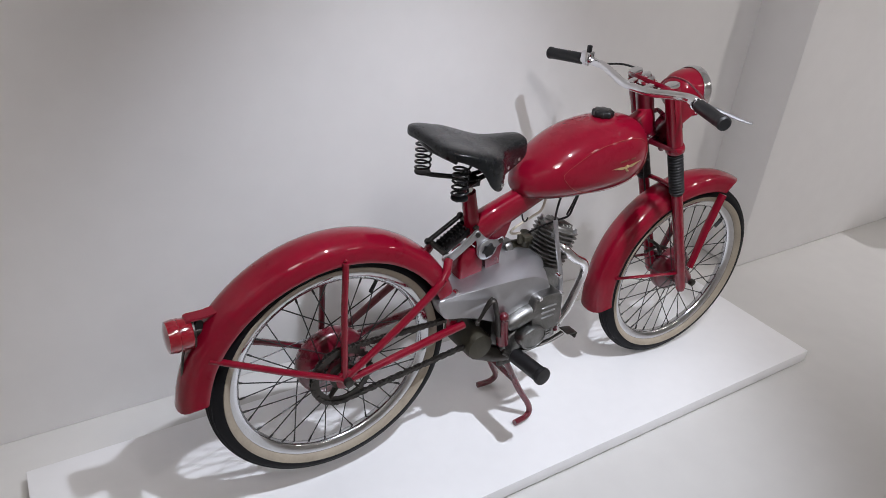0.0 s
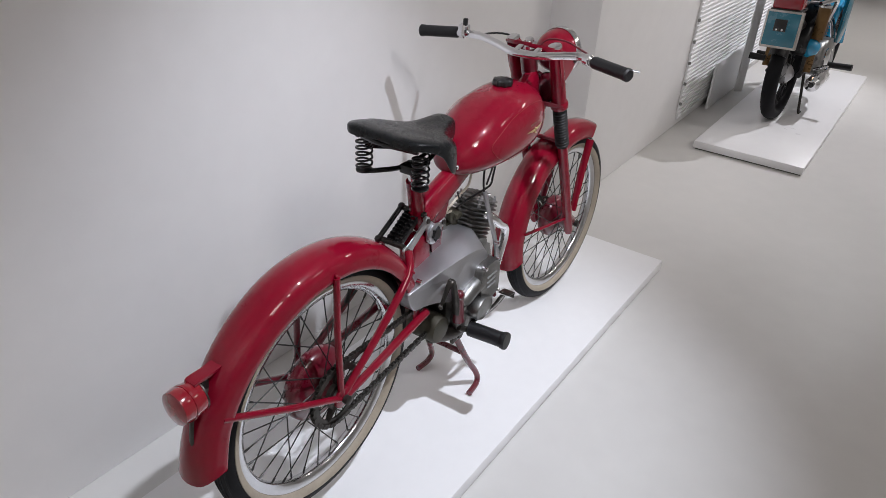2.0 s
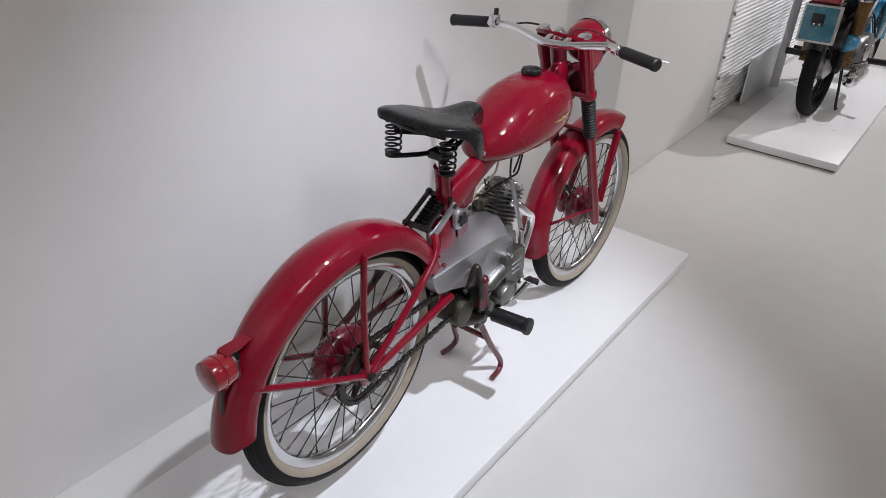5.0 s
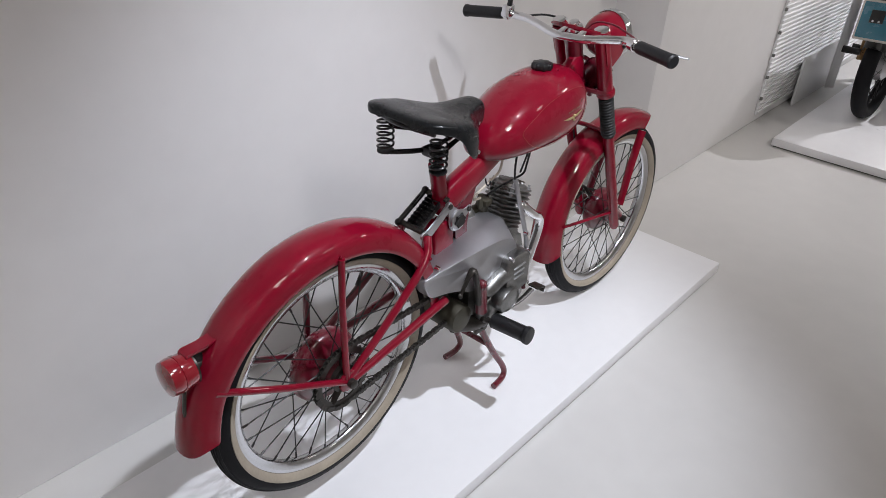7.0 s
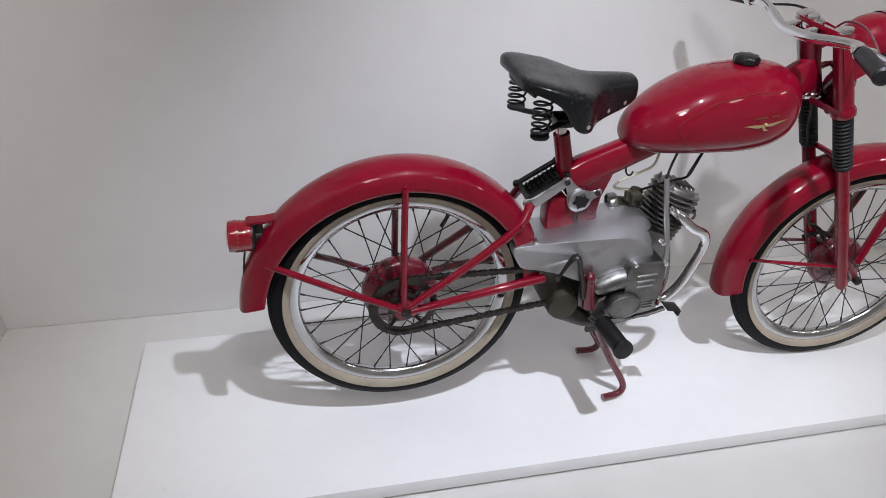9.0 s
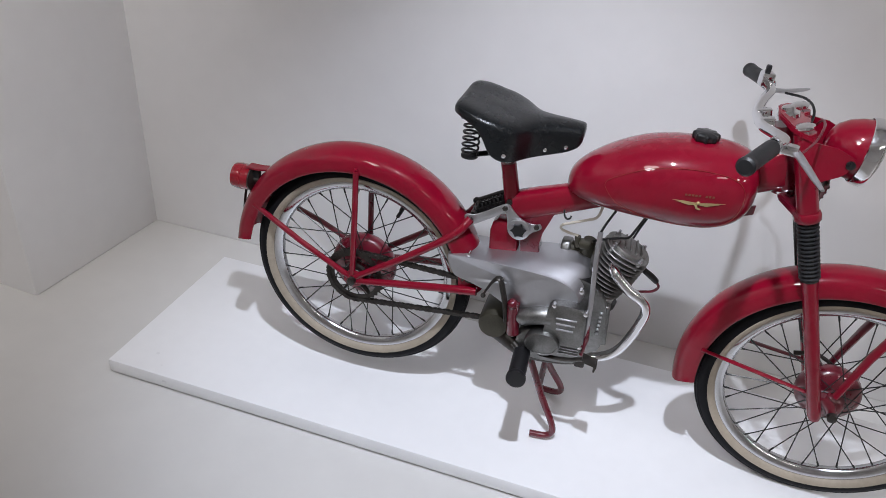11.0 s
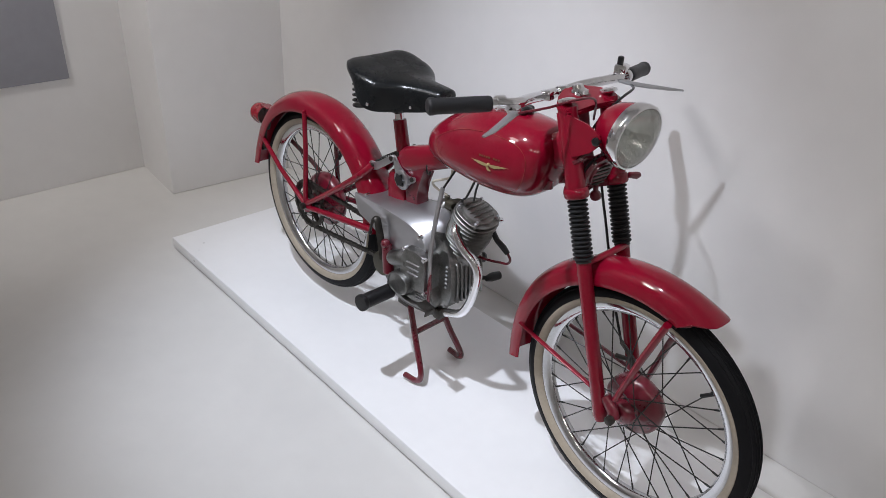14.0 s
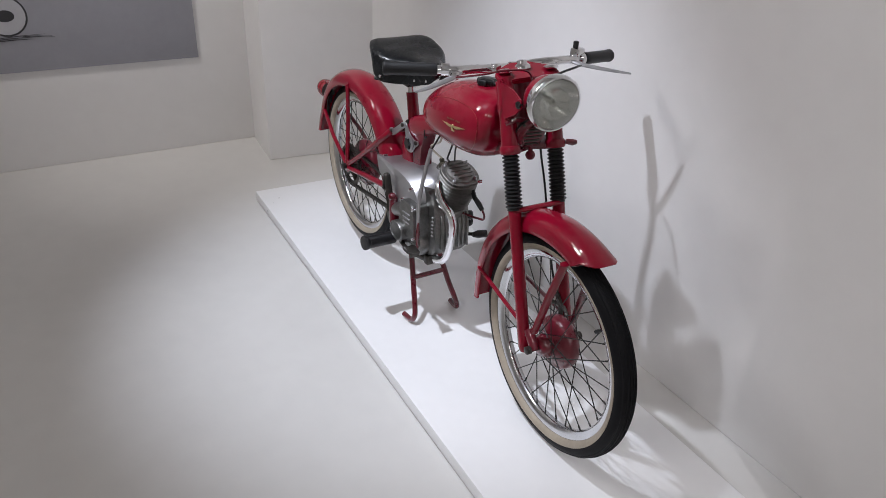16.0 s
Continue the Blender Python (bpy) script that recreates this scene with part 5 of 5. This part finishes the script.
for k in range(7):
    b = B()
    box(b, (0.13, 0.13, 0.005), Matrix.Translation((0.6 + 0.008 * k, 0, 0.405 + 0.018 * k)) @ Matrix.Rotation(radians(24), 4, "Y"), 0.0015, 1)
    part2("cooling_fin", b, FIN, en)
b = B()
tube(b, [(0.66, -0.03, 0.52), (0.74, -0.06, 0.47), (0.74, -0.1, 0.32), (0.64, -0.125, 0.2), (0.45, -0.135, 0.19)], 0.015, 14, 5)
ex = part2("exhaust_pipe", b, CHROME, second, "chromed exhaust pipe")
b = B()
tube(b, [(0.5, -0.135, 0.19), (0.44, -0.138, 0.192), (0.22, -0.15, 0.205), (0.09, -0.155, 0.215), (0.075, -0.155, 0.215)], [0.016, 0.042, 0.046, 0.043, 0.024], 24)
part2("silencer", b, CHROME, ex, "chromed silencer")
b = B()
tube(b, [(0.08, -0.155, 0.215), (0.058, -0.155, 0.216)], 0.015, 14)
part2("silencer_outlet", b, BLACK, ex)
# tank, fairing, fork
b = B()
rings = []
for x, z, h, w in ((0.44, 0.73, 0.02, 0.03), (0.46, 0.735, 0.07, 0.08), (0.56, 0.76, 0.1, 0.115), (0.7, 0.78, 0.11, 0.125), (0.82, 0.79, 0.1, 0.11), (0.88, 0.79, 0.06, 0.07), (0.89, 0.79, 0.02, 0.02)):
    rings.append([b.verts.new((x, w * math.cos(a), z + h * math.sin(a))) for a in np.linspace(0, 2 * math.pi, 24, endpoint=False)])
bridge(b, rings)
b.faces.new(rings[0])
b.faces.new(rings[-1][::-1])
part2("fuel_tank", b, BLUE, second, "glossy blue fuel tank", 60)
for side in (-1, 1):
    b = B()
    slab(b, curve2([(0.66, 0.38), (0.7, 0.62), (0.76, 0.72), (0.84, 0.7), (0.86, 0.5), (0.78, 0.36)], 4), side * 0.125 - 0.008, side * 0.125 + 0.008, 0.004)
    part2("leg_shield", b, TEAL, second, "teal leg shield")
    b = B()
    tube(b, [(0.9, 0.075 * side, 0.86), (1.05, 0.075 * side, 0.5), (1.17, 0.075 * side, 0.272)], [0.022, 0.022, 0.016], 14)
    part2("fork_leg", b, BLUE, second, "blue fork leg")
b = B()
tube(b, [(0.74, -0.32, 0.9), (0.8, -0.2, 0.93), (0.88, -0.06, 0.9), (0.88, 0.06, 0.9), (0.8, 0.2, 0.93), (0.74, 0.32, 0.9)], 0.011, 10, 4)
part2("handlebar", b, CHROME, second, "chromed handlebar")
b = B()
lathe(b, [(0.01, -0.09), (0.05, -0.07), (0.07, -0.02), (0.075, 0.02), (0.06, 0.03)], Matrix.Translation((1.0, 0, 0.82)) @ rot_to((1, 0, -0.05)), 28)
part2("headlamp", b, BLUE, second, "blue headlamp shell")
b = B()
rings = []
for a in np.radians(np.linspace(35, 165, 20)):
    rings.append([b.verts.new((1.17 + (0.3 + h) * math.cos(a), y, 0.272 + (0.3 + h) * math.sin(a))) for y, h in ((-0.05, -0.03), (-0.04, 0), (0, 0.01), (0.04, 0), (0.05, -0.03), (0.046, -0.03), (0.036, -0.003), (0, 0.007), (-0.036, -0.003), (-0.046, -0.03))])
bridge(b, rings)
b.faces.new(rings[0])
b.faces.new(rings[-1][::-1])
part2("front_mudguard", b, BLUE, second, "blue front mudguard", 50)
# pegs and stand
for x, y0, y1, z in ((0.32, -0.17, -0.305, 0.29), (0.32, 0.13, 0.245, 0.29), (0.02, 0.12, 0.21, 0.335)):
    b = B()
    tube(b, [(x, y0, z), (x - 0.01, y1, z + 0.005)], [0.017, 0.019], 14)
    part2("foot_peg", b, RUBBER, second, "black rubber footrest")
b = B()
tube(b, [(0.31, -0.1, 0.25), (0.31, -0.18, 0.288)], 0.009, 10)
part2("peg_bracket", b, CHROME, second)
b = B()
tube(b, [(0.22, -0.07, 0.26), (0.215, -0.085, 0.14), (0.205, -0.1, 0.012), (0.225, -0.105, 0.006)], [0.009, 0.008, 0.008, 0.008], 10, 3)
part2("stand_leg", b, STEEL, second, "dark stand leg")
b = B()
tube(b, [(0.22, 0.07, 0.26), (0.215, 0.085, 0.14), (0.205, 0.1, 0.012), (0.225, 0.105, 0.006)], [0.009, 0.008, 0.008, 0.008], 10, 3)
part2("stand_leg", b, STEEL, second, "dark stand leg")

# ---- ribbed panel behind it ----
screen = thing("slatted_panel", (4.3, 0.24, 0.0), "white slatted panel fixed along the gallery wall", "wall panel")
WY = lambda x: 0.468 + math.tan(SKEW) * x - 0.166
SLAT_X0, SLAT_X1 = 3.44, 5.35
b = B()
box(b, (SLAT_X1 - SLAT_X0, 0.006, 1.1), Matrix.Translation((4.395, WY(4.395) - 0.004, 0.61)) @ Matrix.Rotation(SKEW, 4, "Z"))
part("backing", b, PLINTH, screen, "white backing board")
b = B()
slab(b, [(0.0, -0.0128), (0.003, -0.0128), (0.0115, 0.006), (0.0115, 0.0095), (0.0, 0.0122)], -(SLAT_X1 - SLAT_X0) / 2, (SLAT_X1 - SLAT_X0) / 2)
slat_mesh = finish("slat", b, PLINTH)
for k in range(42):
    z = 0.07 + 0.026 * k
    shared("slat", slat_mesh, Matrix.Translation((4.395, WY(4.395) - 0.008, z)) @ Matrix.Rotation(SKEW, 4, "Z") @ Matrix.Rotation(radians(-90), 4, "Z"), screen)
for k in range(9):
    b = B()
    z = 0.16 + 0.125 * k
    box(b, (0.012, 0.016, 0.018), Matrix.Translation((SLAT_X0 - 0.004, WY(SLAT_X0) - 0.016, z)), 0.003)
    part("clip", b, CAST, screen, "small grey clip at the slat ends")

# ---- picture on the west wall ----
pic = thing("picture", (-1.505, -1.0, 0.485), "large grey printed picture with a wheel drawing, hung unframed", "picture")
b = B()
box(b, (0.02, 1.5, 0.95), Matrix.Translation((-1.509, -0.247 - 0.75, 0.485 + 0.475)), 0.002)
part("canvas", b, GREY_PRINT, pic, "grey printed canvas")
pm = Matrix.Translation((-1.4988, -1.075, 0.742)) @ Matrix.Rotation(radians(90), 4, "Y")
b = B()
lathe(b, [(0.001, 0.0), (0.084, 0.0), (0.084, 0.0003), (0.001, 0.0003)], pm, 40)
part("wheel_ground", b, LIGHT_PRINT, pic, "pale printed wheel disc")
b = B()
ring_lathe(b, [(0.083, 0.0004), (0.091, 0.0004), (0.091, 0.001), (0.083, 0.001)], pm, 56)
part("wheel_drawing", b, DARK_PRINT, pic, "dark printed wheel outline")
b = B()
lathe(b, [(0.001, 0.0004), (0.026, 0.0004), (0.026, 0.001), (0.001, 0.001)], pm @ Matrix.Diagonal((1, 1.5, 1, 1)), 20)
part("hub_drawing", b, DARK_PRINT, pic)
for y0, y1, z0, z1, w in ((-1.2, -0.9, 0.634, 0.644, 0.004), (-1.16, -0.93, 0.641, 0.654, 0.003), (-1.18, -0.98, 0.628, 0.634, 0.004), (-1.02, -0.89, 0.648, 0.639, 0.0025)):
    b = B()
    tube(b, [(-1.4986, y0, z0), (-1.4986, (y0 + y1) / 2, (z0 + z1) / 2 + 0.003), (-1.4986, y1, z1)], [w * 1.6, w, w * 0.3], 6, 4, 0.35)
    part("shadow_stroke", b, DARK_PRINT, pic)

# ---- narrow white board beside the second machine ----
b = B()
bd = Matrix.Translation((4.375, 0.06, P + 0.45)) @ Matrix.Rotation(math.atan2(-0.099, 0.082), 4, "Z")
box(b, (0.06, 0.012, 0.9), bd, 0.003)
tagged(new("display_board", finish("display_board", b, PLINTH)), "narrow white board standing upright on the platform", "board")
# ---- low board before the slatted panel ----
b = B()
box(b, (0.86, 0.014, 0.31), Matrix.Translation((4.39, 0.146, 0.155)) @ Matrix.Rotation(SKEW, 4, "Z"), 0.003)
tagged(new("low_board", finish("low_board", b, PLINTH)), "low white board standing on the floor before the slatted panel", "board")
